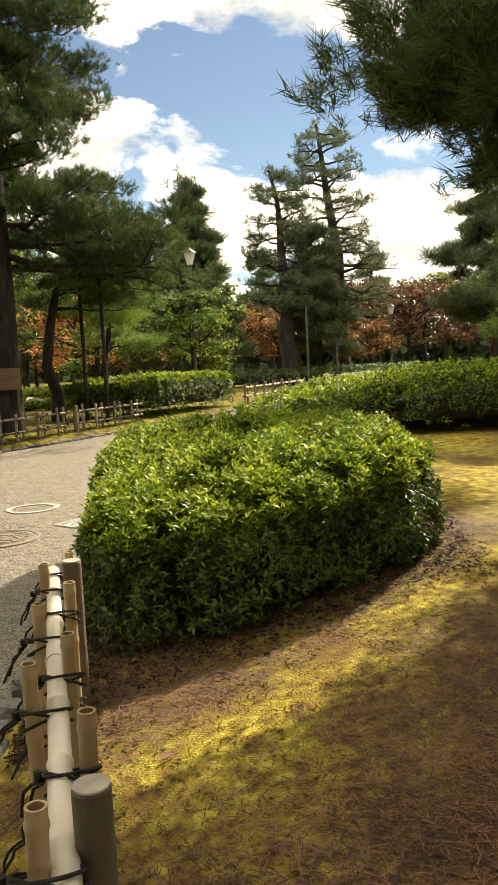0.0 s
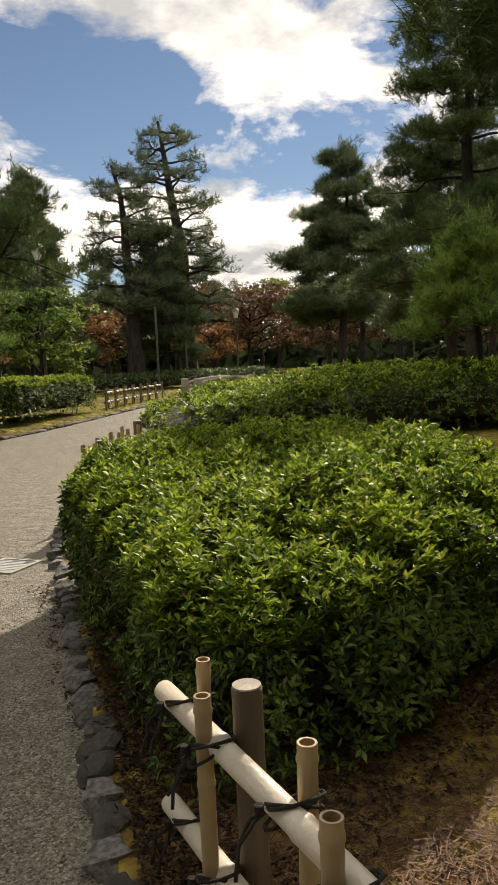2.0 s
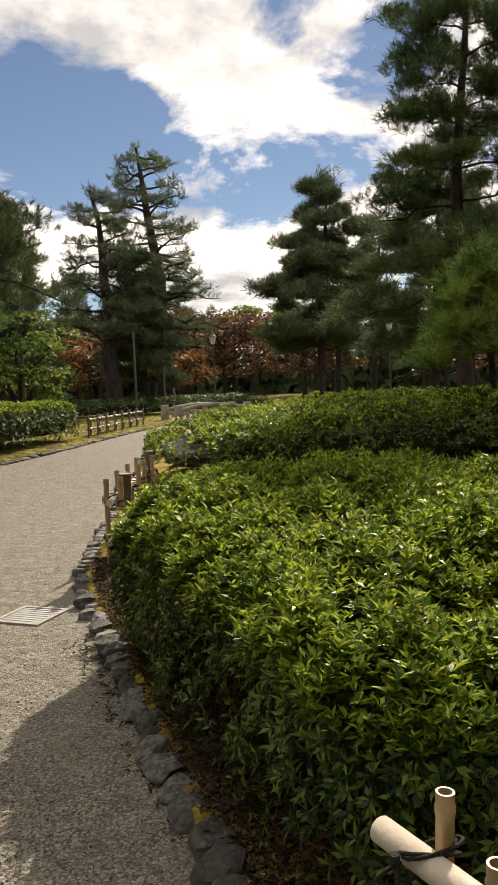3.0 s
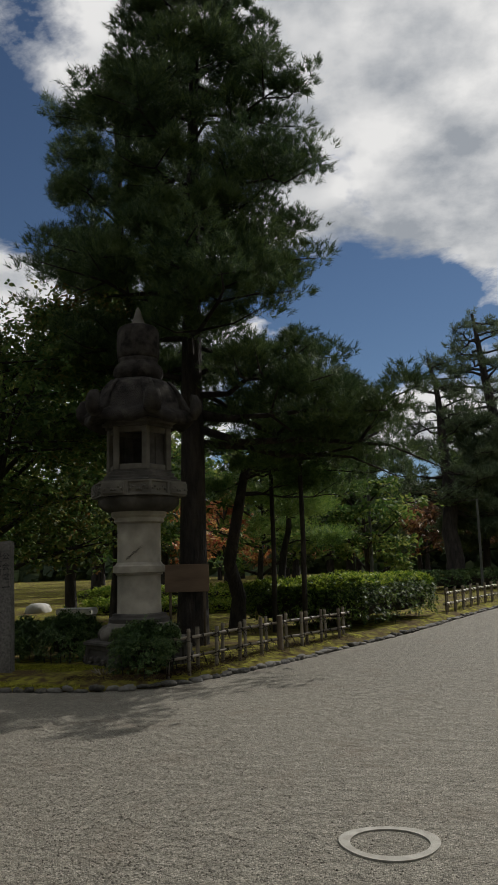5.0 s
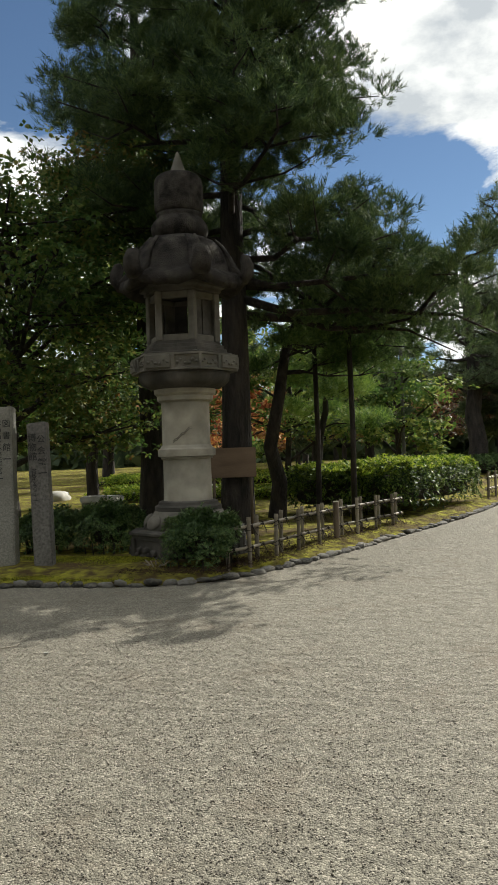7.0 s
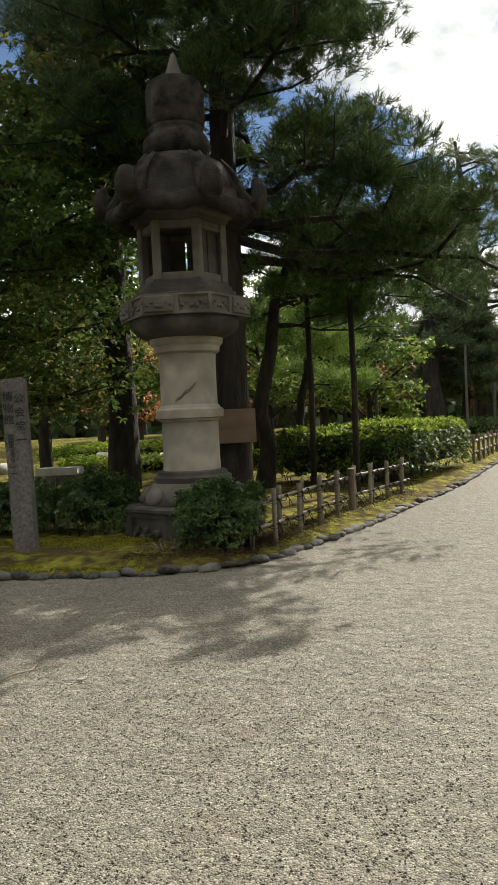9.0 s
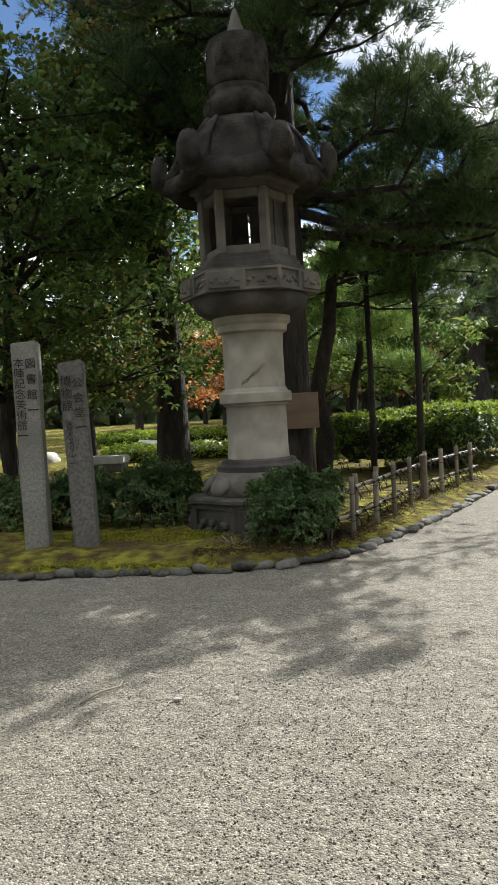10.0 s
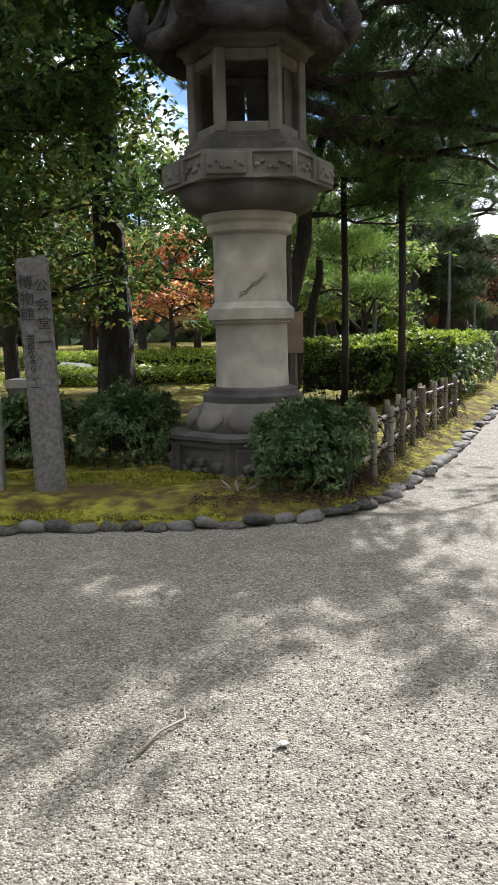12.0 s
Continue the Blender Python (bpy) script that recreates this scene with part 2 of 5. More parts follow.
NEEDLE_FAR = material("far_pine_needles", [(0.045, 0.075, 0.036), (0.085, 0.125, 0.056), (0.14, 0.18, 0.08)], 0.4, 0.6, 0, 10, translucent=0.25, per_island=0.4)
# azalea in a sunlit and a shaded green: hedge light is partly put into the colour
AZALEA = material("sunlit_azalea_leaves", [(0.085, 0.165, 0.016), (0.21, 0.31, 0.026), (0.40, 0.48, 0.06)], 1.8, 0.44, 0, 10, translucent=0.45, per_island=0.8, spec=0.28)
AZALEA_DARK = material("shaded_azalea_leaves", [(0.02, 0.046, 0.009), (0.065, 0.118, 0.018), (0.165, 0.24, 0.04)], 1.8, 0.44, 0, 10, translucent=0.28, per_island=0.7, spec=0.25)
AZALEA_OLD = material("reddened_leaves", [(0.20, 0.09, 0.04), (0.36, 0.24, 0.10)], 3, 0.45, 0, 10, translucent=0.3, per_island=0.6)
SHRUB = material("shrub_leaves", [(0.036, 0.076, 0.022), (0.08, 0.145, 0.042), (0.16, 0.23, 0.075)], 2, 0.42, 0, 10, translucent=0.25, per_island=0.6, spec=0.3)
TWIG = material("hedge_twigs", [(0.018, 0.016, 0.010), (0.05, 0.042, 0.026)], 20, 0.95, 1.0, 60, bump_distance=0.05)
MAPLE = material("maple_leaves", [(0.055, 0.11, 0.03), (0.11, 0.17, 0.042), (0.18, 0.175, 0.048), (0.28, 0.10, 0.04)], 0.35, 0.6, 0, 10, spec=0.2, translucent=0.45, per_island=0.4, mid=(0.35, 0.88))
RED_LEAF = material("red_maple_leaves", [(0.34, 0.085, 0.04), (0.52, 0.21, 0.08), (0.60, 0.38, 0.12)], 0.5, 0.5, 0, 10, translucent=0.45, per_island=0.5)
RUST_LEAF = material("russet_leaves", [(0.08, 0.038, 0.022), (0.14, 0.062, 0.032), (0.18, 0.105, 0.042)], 0.3, 0.6, 0, 10, translucent=0.35, per_island=0.5)
GREEN_LEAF = material("broad_leaves", [(0.06, 0.12, 0.028), (0.14, 0.215, 0.05), (0.26, 0.30, 0.075)], 0.4, 0.6, 0, 10, spec=0.2, translucent=0.45, per_island=0.5)
AMBER_LEAF = material("amber_leaves", [(0.20, 0.075, 0.03), (0.30, 0.14, 0.05), (0.36, 0.23, 0.08)], 0.5, 0.6, 0, 10, translucent=0.35, per_island=0.5)
IRON = material("cast_iron", [(0.15, 0.125, 0.095), (0.24, 0.205, 0.16)], 9, 0.65, 0.4, 120, metal=0.25)
CONCRETE = material("concrete", [(0.32, 0.30, 0.255), (0.44, 0.42, 0.37)], 12, 0.9, 0.4, 150)
STEEL = material("steel_plate", [(0.30, 0.31, 0.30), (0.38, 0.39, 0.38)], 10, 0.7, 0.3, 120)
LITTER = material("fallen_needles", [(0.05, 0.022, 0.012), (0.11, 0.05, 0.024), (0.22, 0.115, 0.055)], 4, 0.8, 0, 10, per_island=0.9)
MOSS_GREEN = material("green_moss", [(0.13, 0.14, 0.024), (0.27, 0.28, 0.036), (0.42, 0.42, 0.055)], 3.0, 0.95, 0, 10, per_island=0.5, translucent=0.3, spec=0.1)
SOIL_LITTER = material("leaf_mould", [(0.022, 0.014, 0.009), (0.05, 0.028, 0.016), (0.10, 0.058, 0.03)], 4, 0.9, 0, 10, per_island=0.9, spec=0.2)
BOARD = material("sign_board", [(0.13, 0.085, 0.055), (0.20, 0.135, 0.09)], 6, 0.6, 0.3, 60, stretch=(0.3, 1, 1))
INK = material("carved_ink", [(0.012, 0.012, 0.012), (0.03, 0.03, 0.03)], 30, 0.7, 0.2, 90)
LAMP_IRON = material("painted_iron", [(0.05, 0.055, 0.05), (0.09, 0.095, 0.09)], 8, 0.5, 0.2, 80)
MILK_GLASS = material("milk_glass", [(0.75, 0.75, 0.72), (0.82, 0.82, 0.8)], 8, 0.25, 0.0, 80, translucent=0.4)
WHITE_ROCK = material("pale_rock", [(0.40, 0.39, 0.36), (0.60, 0.58, 0.54)], 3, 0.85, 0.6, 40)


# ---- mesh helpers
def np_mesh(name, verts, faces, mat, smooth=False):
    verts, faces = np.asarray(verts, np.float32), np.asarray(faces, np.int32)
    me = bpy.data.meshes.new(name)
    me.vertices.add(len(verts))
    me.vertices.foreach_set("co", verts.ravel())
    me.loops.add(faces.size)
    me.loops.foreach_set("vertex_index", faces.ravel())
    me.polygons.add(len(faces))
    me.polygons.foreach_set("loop_start", np.arange(len(faces), dtype=np.int32) * faces.shape[1])
    me.update(calc_edges=True)
    me.materials.append(mat)
    if smooth:
        me.polygons.foreach_set("use_smooth", np.ones(len(faces), bool))
    return me


def bm_mesh(name, bm, mat, smooth=False):
    me = bpy.data.meshes.new(name)
    bmesh.ops.recalc_face_normals(bm, faces=bm.faces)
    bm.to_mesh(me)
    bm.free()
    me.materials.append(mat)
    if smooth:
        me.polygons.foreach_set("use_smooth", np.ones(len(me.polygons), bool))
    return me


def thing(name, label, category, where=None, group="", kind=""):
    ob = new(name)
    ob.empty_display_size = 0.1
    if where is not None:
        ob.matrix_basis = where if isinstance(where, Matrix) else Matrix.Translation(where)
    return tagged(ob, label, category, group, kind)


def child(name, mesh, parent, m=None, label=""):
    ob = new(name, mesh)
    ob.parent = parent
    if m is not None:
        ob.matrix_basis = m
    return tagged(ob, label)


def tube_mesh(name, pts, radii, mat, sides=10, closed=True, smooth=True):
    """A tapered tube along points."""
    pts = [Vector(p) for p in pts]
    verts, faces = [], []
    ref = Vector((0.13, 0.97, 0.2))
    for i, p in enumerate(pts):
        d = (pts[min(i + 1, len(pts) - 1)] - pts[max(i - 1, 0)]).normalized()
        u = d.cross(ref)
        if u.length < 0.05:
            u = d.cross(Vector((1, 0, 0)))
        u.normalize()
        v = d.cross(u)
        for k in range(sides):
            a = 2 * math.pi * k / sides
            verts.append(p + (u * math.cos(a) + v * math.sin(a)) * radii[i])
    for i in range(len(pts) - 1):
        for k in range(sides):
            a, b = i * sides + k, i * sides + (k + 1) % sides
            faces.append((a, b, b + sides, a + sides))
    me = bpy.data.meshes.new(name)
    if closed:
        faces.append(tuple(range(sides - 1, -1, -1)))
        faces.append(tuple(range((len(pts) - 1) * sides, len(pts) * sides)))
    me.from_pydata([tuple(v) for v in verts], [], faces)
    me.materials.append(mat)
    if smooth:
        for p in me.polygons:
            p.use_smooth = len(p.vertices) == 4
    return me


def unit(v):
    return v / np.maximum(np.linalg.norm(v, axis=-1, keepdims=True), 1e-9)


def leaf_cloud(rng, centres, normals, per, length, width, spread=0.9, rise=0.45):
    """Rosettes of pointed, folded leaves: one quad a leaf."""
    n = len(centres)
    c = np.repeat(centres, per, 0)
    nn = np.repeat(unit(normals), per, 0)
    side = unit(np.cross(nn, rng.normal(size=nn.shape)))
    d = unit(side * spread + nn * (rise + rng.uniform(-0.35, 0.45, (n * per, 1))))
    w = unit(np.cross(d, nn))
    ln = length * rng.uniform(0.6, 1.25, (n * per, 1))
    wd = width * rng.uniform(0.7, 1.2, (n * per, 1))
    up = unit(np.cross(w, d))
    base = c + d * ln * 0.08
    a = c + d * ln * 0.52 + w * wd * 0.5 + up * wd * 0.18
    b = c + d * ln - up * ln * 0.12
    e = c + d * ln * 0.52 - w * wd * 0.5 + up * wd * 0.18
    verts = np.stack([base, a, b, e], 1).reshape(-1, 3)
    return verts, np.arange(len(verts)).reshape(-1, 4)


def needle_cloud(rng, centres, dirs, per, length, width, spread=0.8):
    """Tufts of needles: one thin triangle a needle."""
    n = len(centres)
    c = np.repeat(centres, per, 0)
    c = c + np.repeat(unit(dirs), per, 0) * rng.uniform(-0.75, 0.35, (n * per, 1)) * length + rng.normal(size=(n * per, 3)) * 0.12 * length
    d = unit(np.repeat(unit(dirs), per, 0) + rng.normal(size=(n * per, 3)) * spread)
    w = unit(np.cross(d, rng.normal(size=d.shape)))
    ln = length * rng.uniform(0.6, 1.2, (n * per, 1))
    verts = np.stack([c - w * width * 0.5, c + w * width * 0.5, c + d * ln], 1).reshape(-1, 3)
    return verts, np.arange(len(verts)).reshape(-1, 3)


def poly_points(line, step):
    """Evenly spaced points along a polyline, with the direction at each."""
    out, line = [], [Vector(p) for p in line]
    left = 0.0
    for a, b in zip(line, line[1:]):
        d = b - a
        n = d.length
        while left < n:
            out.append((a + d * (left / n), d.normalized()))
            left += step
        left -= n
    return out


def smooth_line(pts, rounds=2):
    for _ in range(rounds):
        q = [pts[0]]
        for a, b in zip(pts, pts[1:]):
            q += [(a[0] * 0.75 + b[0] * 0.25, a[1] * 0.75 + b[1] * 0.25), (a[0] * 0.25 + b[0] * 0.75, a[1] * 0.25 + b[1] * 0.75)]
        pts = q + [pts[-1]]
    return pts


# ---- plan: the two edges of the gravel path
EDGE_RIGHT = smooth_line([(7.0, -16.0), (2.6, -4.0), (0.6, -0.9), (-0.45, 1.0), (-0.86, 2.8), (-1.0, 4.3), (-1.25, 6.3), (-1.42, 7.8), (-1.36, 9.1), (-1.1, 10.8),
                          (-0.75, 14.0), (-0.1, 19.0), (0.6, 25.0), (1.6, 30.0), (4.5, 33.6), (12.0, 37.0), (40.0, 41.5), (120.0, 49.0)])
EDGE_LEFT = smooth_line([(-60.0, 11.0), (-20.0, 12.7), (-8.5, 12.93), (-6.6, 12.96), (-5.75, 13.15), (-5.3, 13.6), (-4.85, 14.45), (-4.2, 15.8), (-3.5, 17.6), (-2.15, 20.9),
                         (-0.7, 25.5), (0.9, 30.0), (3.4, 34.8), (9.0, 38.5), (30.0, 42.5), (120.0, 50.0)])


def edge_x(line, y):
    best = None
    for a, b in zip(line, line[1:]):
        if min(a[1], b[1]) <= y <= max(a[1], b[1]) and a[1] != b[1]:
            x = a[0] + (b[0] - a[0]) * (y - a[1]) / (b[1] - a[1])
            best = x if best is None else best
    return best


def right_height(d):
    return 0.04 + min(max(d, 0) * 0.125, 0.28)


def left_height(d):
    return 0.04 + 0.1 * min(max(d, 0) / 0.6, 1.0) + 0.02 * min(max(d, 0) / 8, 1.0)


def bed(name, line, way, height, mat, label, offsets):
    pts = [p for p, _ in poly_points(line, 0.45)]
    verts = []
    for p in pts:
        for j, d in enumerate(offsets):
            x, y = p.x + way[0] * d, p.y + way[1] * d
            z = height(d)
            if 0.1 < d < 60:
                z += 0.035 * noise.noise((x * 1.1, y * 1.1, 0.3)) + (0.05 * noise.noise((x * 1.7, y * 1.7, 4)) if d < 2 and way[0] < 0 else 0) + 0.012 * noise.noise((x * 5, y * 5, 2))
            verts.append((x, y, z if j else -0.05))
    w = len(offsets)
    faces = [(i * w + j, i * w + j + 1, (i + 1) * w + j + 1, (i + 1) * w + j) for i in range(len(pts) - 1) for j in range(w - 1)]
    me = np_mesh(name, verts, faces, mat, True)
    return tagged(new(name, me), label, "ground", "", "structure")


gme = np_mesh("ground", [(-900, -900, 0), (900, -900, 0), (900, 900, 0), (-900, 900, 0)], [(0, 1, 2, 3)], GRAVEL)
tagged(new("ground", gme), "pale grey crushed gravel path over flat ground", "ground", "", "structure")
OFFS = [0, 0.03, 0.12, 0.25, 0.4, 0.6, 0.8, 1.05, 1.3, 1.6, 1.9, 2.3, 2.8, 3.4, 4.2, 5.2, 6.5, 8.5, 11, 15, 21, 30, 45, 80, 160, 500]
bed("planting_bed_right", [(p[0], p[1], 0) for p in EDGE_RIGHT], (0.86, -0.5), lambda d: right_height(d * 0.86), MOSS,
    "mossy planting bed strewn with brown pine needles", OFFS)
bed("planting_bed_left", [(p[0], p[1], 0) for p in EDGE_LEFT], (-0.45, 0.893), left_height, LAWN,
    "mossy lawn dappled with sun under the pines", OFFS)

# ---- stone edging of the path
def stone_meshes(name, mat, count, seed, flat=0.6, smooth=True, rough=0.2):
    rng, out = random.Random(seed), []
    for _ in range(count):
        bm = bmesh.new()
        bmesh.ops.create_icosphere(bm, subdivisions=2, radius=0.5)
        s = rng.random() * 50
        for v in bm.verts:
            c = v.co.copy()
            k = 1 + 0.38 * noise.noise((c.x * 1.6 + s, c.y * 1.6, c.z * 1.6)) + rough * noise.noise((c.x * 4 + s, c.y * 5, c.z * 5))
            q = Vector([math.copysign(abs(a * 2) ** 0.75 / 2, a) for a in c])
            v.co = Vector((q.x * k, q.y * k * 0.8, q.z * k * flat))
        out.append(bm_mesh(name, bm, mat, smooth))
    return out


STONES = stone_meshes("stone", KERB_STONE, 7, 3)
ROUGH = stone_meshes("stone", KERB_STONE, 8, 29, 0.62, True, 0.45)
BROKEN = stone_meshes("stone", EDGE_STONE, 9, 19, 0.62, False, 0.42)


def stone_edging(line, length, label, seed, inward, start, end, tall=(0.15, 0.22), kinds=STONES, wide=1.0):
    rng = random.Random(seed)
    root = thing("stone_edging", label, "edging")
    run, pts = 0.0, poly_points([(p[0], p[1], 0) for p in line], 0.02)
    k = start
    while run < 400:
        size = length * rng.uniform(0.65, 1.3)
        i = int((run + size * 0.5) / 0.02)
        if i >= len(pts):
            break
        p, d = pts[i]
        if end[0] <= p.x <= end[1] and end[2] <= p.y <= end[3]:
            m = pose(p.x + inward[0] * rng.uniform(-0.02, 0.05), p.y + inward[1] * rng.uniform(-0.02, 0.05), rng.uniform(0.005, 0.04), rng.uniform(-8, 8), rng.uniform(-8, 8),
                     math.degrees(math.atan2(d.y, d.x)) + rng.uniform(-14, 14))
            w = rng.uniform(0.13, 0.2) * wide
            child("stone", kinds[rng.randrange(len(kinds))], root, m @ Matrix.Diagonal((size * 0.98, w / 0.8, rng.uniform(*tall), 1)))
        run += size * 0.97
    return root


stone_edging(EDGE_RIGHT, 0.165, "row of rough grey boulders edging the planting bed", 5, (0.9, -0.3), 0, (-2, 2, 0.6, 29), (0.11, 0.17), BROKEN, 0.8)
stone_edging(EDGE_LEFT, 0.2, "row of rounded grey stones edging the lantern bed", 8, (-0.4, 0.9), 0, (-13.5, 1.0, 10, 31), (0.09, 0.15), ROUGH, 0.85)


# ---- bamboo fences
def stake_mesh(name, height, radius, mat, seed, top=True):
    rng = random.Random(seed)
    rings = [(radius, 0.0)]
    nodes = sorted([height * rng.uniform(0.2, 0.4), height * rng.uniform(0.6, 0.75), height - 0.035])
    for z in nodes:
        rings += [(radius * 0.98, z - 0.012), (radius * 1.1, z - 0.004), (radius * 1.1, z + 0.004), (radius * 0.98, z + 0.012)]
    rings += [(radius * 0.99, height), (radius * 0.74, height), (radius * 0.7, height - 0.05), (0.001, height - 0.05)]
    return lathe(name, rings, mat, 14)


def lathe(name, rings, mat, sides=24, turn=0.0, smooth=True, centre=(0, 0)):
    verts, faces = [], []
    for r, z in rings:
        for k in range(sides):
            a = 2 * math.pi * k / sides + turn
            verts.append((centre[0] + r * math.cos(a), centre[1] + r * math.sin(a), z))
    for i in range(len(rings) - 1):
        for k in range(sides):
            a, b = i * sides + k, i * sides + (k + 1) % sides
            faces.append((a, b, b + sides, a + sides))
    me = bpy.data.meshes.new(name)
    faces.append(tuple(range(sides - 1, -1, -1)))
    faces.append(tuple(range((len(rings) - 1) * sides, len(rings) * sides)))
    me.from_pydata(verts, [], faces)
    me.materials.append(mat)
    if smooth:
        for p in me.polygons:
            p.use_smooth = len(p.vertices) == 4
        me.set_sharp_from_angle(angle=radians(28))
    return me


def rail_mesh(a, b, radius, mat, seed):
    rng = random.Random(seed)
    a, b = Vector(a), Vector(b)
    n = max(3, int((b - a).length / 0.3))
    pts, radii = [], []
    for i in range(n):
        t0, t1 = i / n, (i + 1) / n
        sag = Vector((rng.uniform(-1, 1), rng.uniform(-1, 1), rng.uniform(-1, 1))) * 0.004
        for t, r in ((t0 + 0.004, 1.0), (t1 - 0.03 / (b - a).length, 0.98), (t1 - 0.012 / (b - a).length, 1.1), (t1, 1.1)):
            pts.append(a.lerp(b, t) + sag)
            radii.append(radius * r)
    return tube_mesh("rail", pts, radii, mat, 14)


def tie_mesh(at, along, reach, seed, tails=True):
    """Black palm rope wound twice round a stake and a rail, knotted, with loose ends."""
    rng = random.Random(seed)
    at, along = Vector(at), Vector(along).normalized()
    across = Vector((-along.y, along.x, 0))
    bm = bmesh.new()

    def strand(pts, r):
        me = tube_mesh("strand", pts, [r] * len(pts), ROPE, 6)
        bm.from_mesh(me)
        bpy.data.meshes.remove(me)

    for k in range(3):
        dz = (k - 1) * 0.016
        tilt = (0.022, -0.022, 0.0)[k]
        loop = []
        for i in range(13):
            a = 2 * math.pi * i / 12
            loop.append(at + across * math.cos(a) * reach + along * (math.sin(a) * 0.045 + 0.01 * k) + Vector((0, 0, dz + tilt * math.cos(a) + 0.02 * math.sin(a))))
        strand(loop, 0.0042)
    if tails:
        for s in (-1, 1):
            p = at - across * reach
            pts = [p]
            for i in range(5):
                p = p + Vector((rng.uniform(-0.012, 0.012), rng.uniform(-0.012, 0.012), -0.008 - 0.006 * i)) - across * (0.016 - 0.002 * i) + along * s * rng.uniform(0.0, 0.012)
                pts.append(p)
            strand(pts, 0.0042)
        strand([at - across * (reach + 0.012), at - across * (reach + 0.013) + Vector((0, 0, 0.02))], 0.010)
    me = bpy.data.meshes.new("tie")
    bm.to_mesh(me)
    bm.free()
    me.materials.append(ROPE)
    return me


def fence(label, line, height, rail_heights, near, far, posts, mats, group, seed, ground, radius=0.021, rail_radius=0.03, post_radius=0.05):
    """Rails between alternating stakes on either side; near and far are the stakes' places."""
    rng = random.Random(seed)
    stake_mat, rail_mat, post_mat = mats
    root = thing("bamboo_fence", label, "fence", None, group)
    for k, (x, y) in enumerate(list(near) + list(far)):
        g = ground(x, y) - 0.05
        m = pose(x, y, g, rng.uniform(-1.2, 1.2), rng.uniform(-1.2, 1.2), rng.uniform(0, 360))
        child("stake", stake_mesh("stake", height - g + rng.uniform(-0.015, 0.02), radius * rng.uniform(0.92, 1.08), stake_mat, seed + k), root, m)
    for k, (x, y) in enumerate(posts):
        g = ground(x, y) - 0.05
        r = post_radius
        h = height - g + 0.005
        p = child("post", lathe("post", [(r, 0), (r * 0.99, h * 0.5), (r, h - 0.006), (r - 0.006, h)], post_mat, 20), root, pose(x, y, g, 0, 0, 40 * k), "thick round wooden post with a pale sawn top")
        child("cut_top", lathe("cut_top", [(r * 0.95, 0), (r * 0.93, 0.004)], CUT_WOOD, 20), p, pose(0, 0, h - 0.001))
    for z in rail_heights:
        for a, b in zip(line, line[1:]):
            child("rail", rail_mesh((a[0], a[1], z + a[2]), (b[0], b[1], z + b[2]), rail_radius * rng.uniform(0.95, 1.05), rail_mat, seed), root)
        a, b = line[0], line[-1]
        for k, (x, y) in enumerate(list(near) + list(far)):
            best = None
            for p, q in zip(line, line[1:]):
                d = Vector((q[0] - p[0], q[1] - p[1]))
                t = min(max((Vector((x - p[0], y - p[1])) @ d) / d.length_squared, 0), 1)
                c = Vector((p[0], p[1])) + d * t
                if best is None or (c - Vector((x, y))).length < best[0]:
                    best = ((c - Vector((x, y))).length, c, d, p[2] + (q[2] - p[2]) * t)
            mid = best[1].lerp(Vector((x, y)), 0.5)
            child("tie", tie_mesh((mid.x, mid.y, z + best[3]), (best[2].x, best[2].y, 0), 0.5 * best[0] + 0.036, seed * 7 + k, radius > 0.02), root)
    return root


def right_ground(x, y):
    e = edge_x(EDGE_RIGHT, y)
    return right_height((x - (e if e is not None else -1)) * 0.9)


fence("low fence of pale bamboo rails lashed to stakes with black rope",
      [(-0.745, 3.43, 0.0), (-0.40, 2.37, 0.0), (0.0, 1.16, 0.0)], 0.69, (0.565, 0.24),
      [(-0.67, 3.09), (-0.515, 2.55), (-0.345, 2.02), (-0.135, 1.38)], [(-0.655, 3.35), (-0.495, 2.83), (-0.32, 2.26), (-0.14, 1.74)],
      [(-0.56, 3.11), (-0.04, 1.46)], (BAMBOO, BAMBOO_PALE, WOOD_POST), "bamboo fences beside the path", 11, right_ground, 0.0205, 0.029, 0.037)
fence("low bamboo fence with dark rope ties beside the clipped hedge",
      [(-1.17, 8.05, 0.0), (-0.90, 9.4, 0.0), (-0.62, 11.0, 0.0)], 0.78, (0.60, 0.29),
      [(-1.18, 8.3), (-1.07, 8.85), (-0.95, 9.4), (-0.84, 9.95)], [(-1.06, 8.2), (-0.98, 8.6), (-0.88, 9.1), (-0.78, 9.65), (-0.66, 10.2)],
      [(-1.02, 8.42), (-0.66, 10.55)], (BAMBOO, BAMBOO_PALE, WOOD_POST), "bamboo fences beside the path", 23, right_ground, 0.022, 0.028, 0.05)


def left_ground(x, y):
    return 0.1


near_l, far_l = [], []
FL = [(-5.44, 13.72), (-5.2, 14.3), (-4.86, 15.3), (-4.35, 16.7), (-3.85, 17.8), (-3.42, 18.75)]
for k, (p, d) in enumerate(poly_points([(x, y, 0) for x, y in FL], 0.33)):
    (near_l if k % 2 else far_l).append((p.x + (0.05 if k % 2 else -0.05) * d.y, p.y - (0.05 if k % 2 else -0.05) * d.x))
fence("weathered grey bamboo fence with two lashed rails beside the lantern", [(x, y, 0.0) for x, y in FL], 0.67, (0.56, 0.30), near_l, far_l,
      [(-4.4, 16.45)], (WEATHERED, WEATHERED, WOOD_POST), "bamboo fences beside the path", 31, left_ground, 0.027, 0.021, 0.045)
near_f, far_f = [], []
FF = [(-1.35, 24.6), (-0.2, 28.0), (0.6, 30.2)]
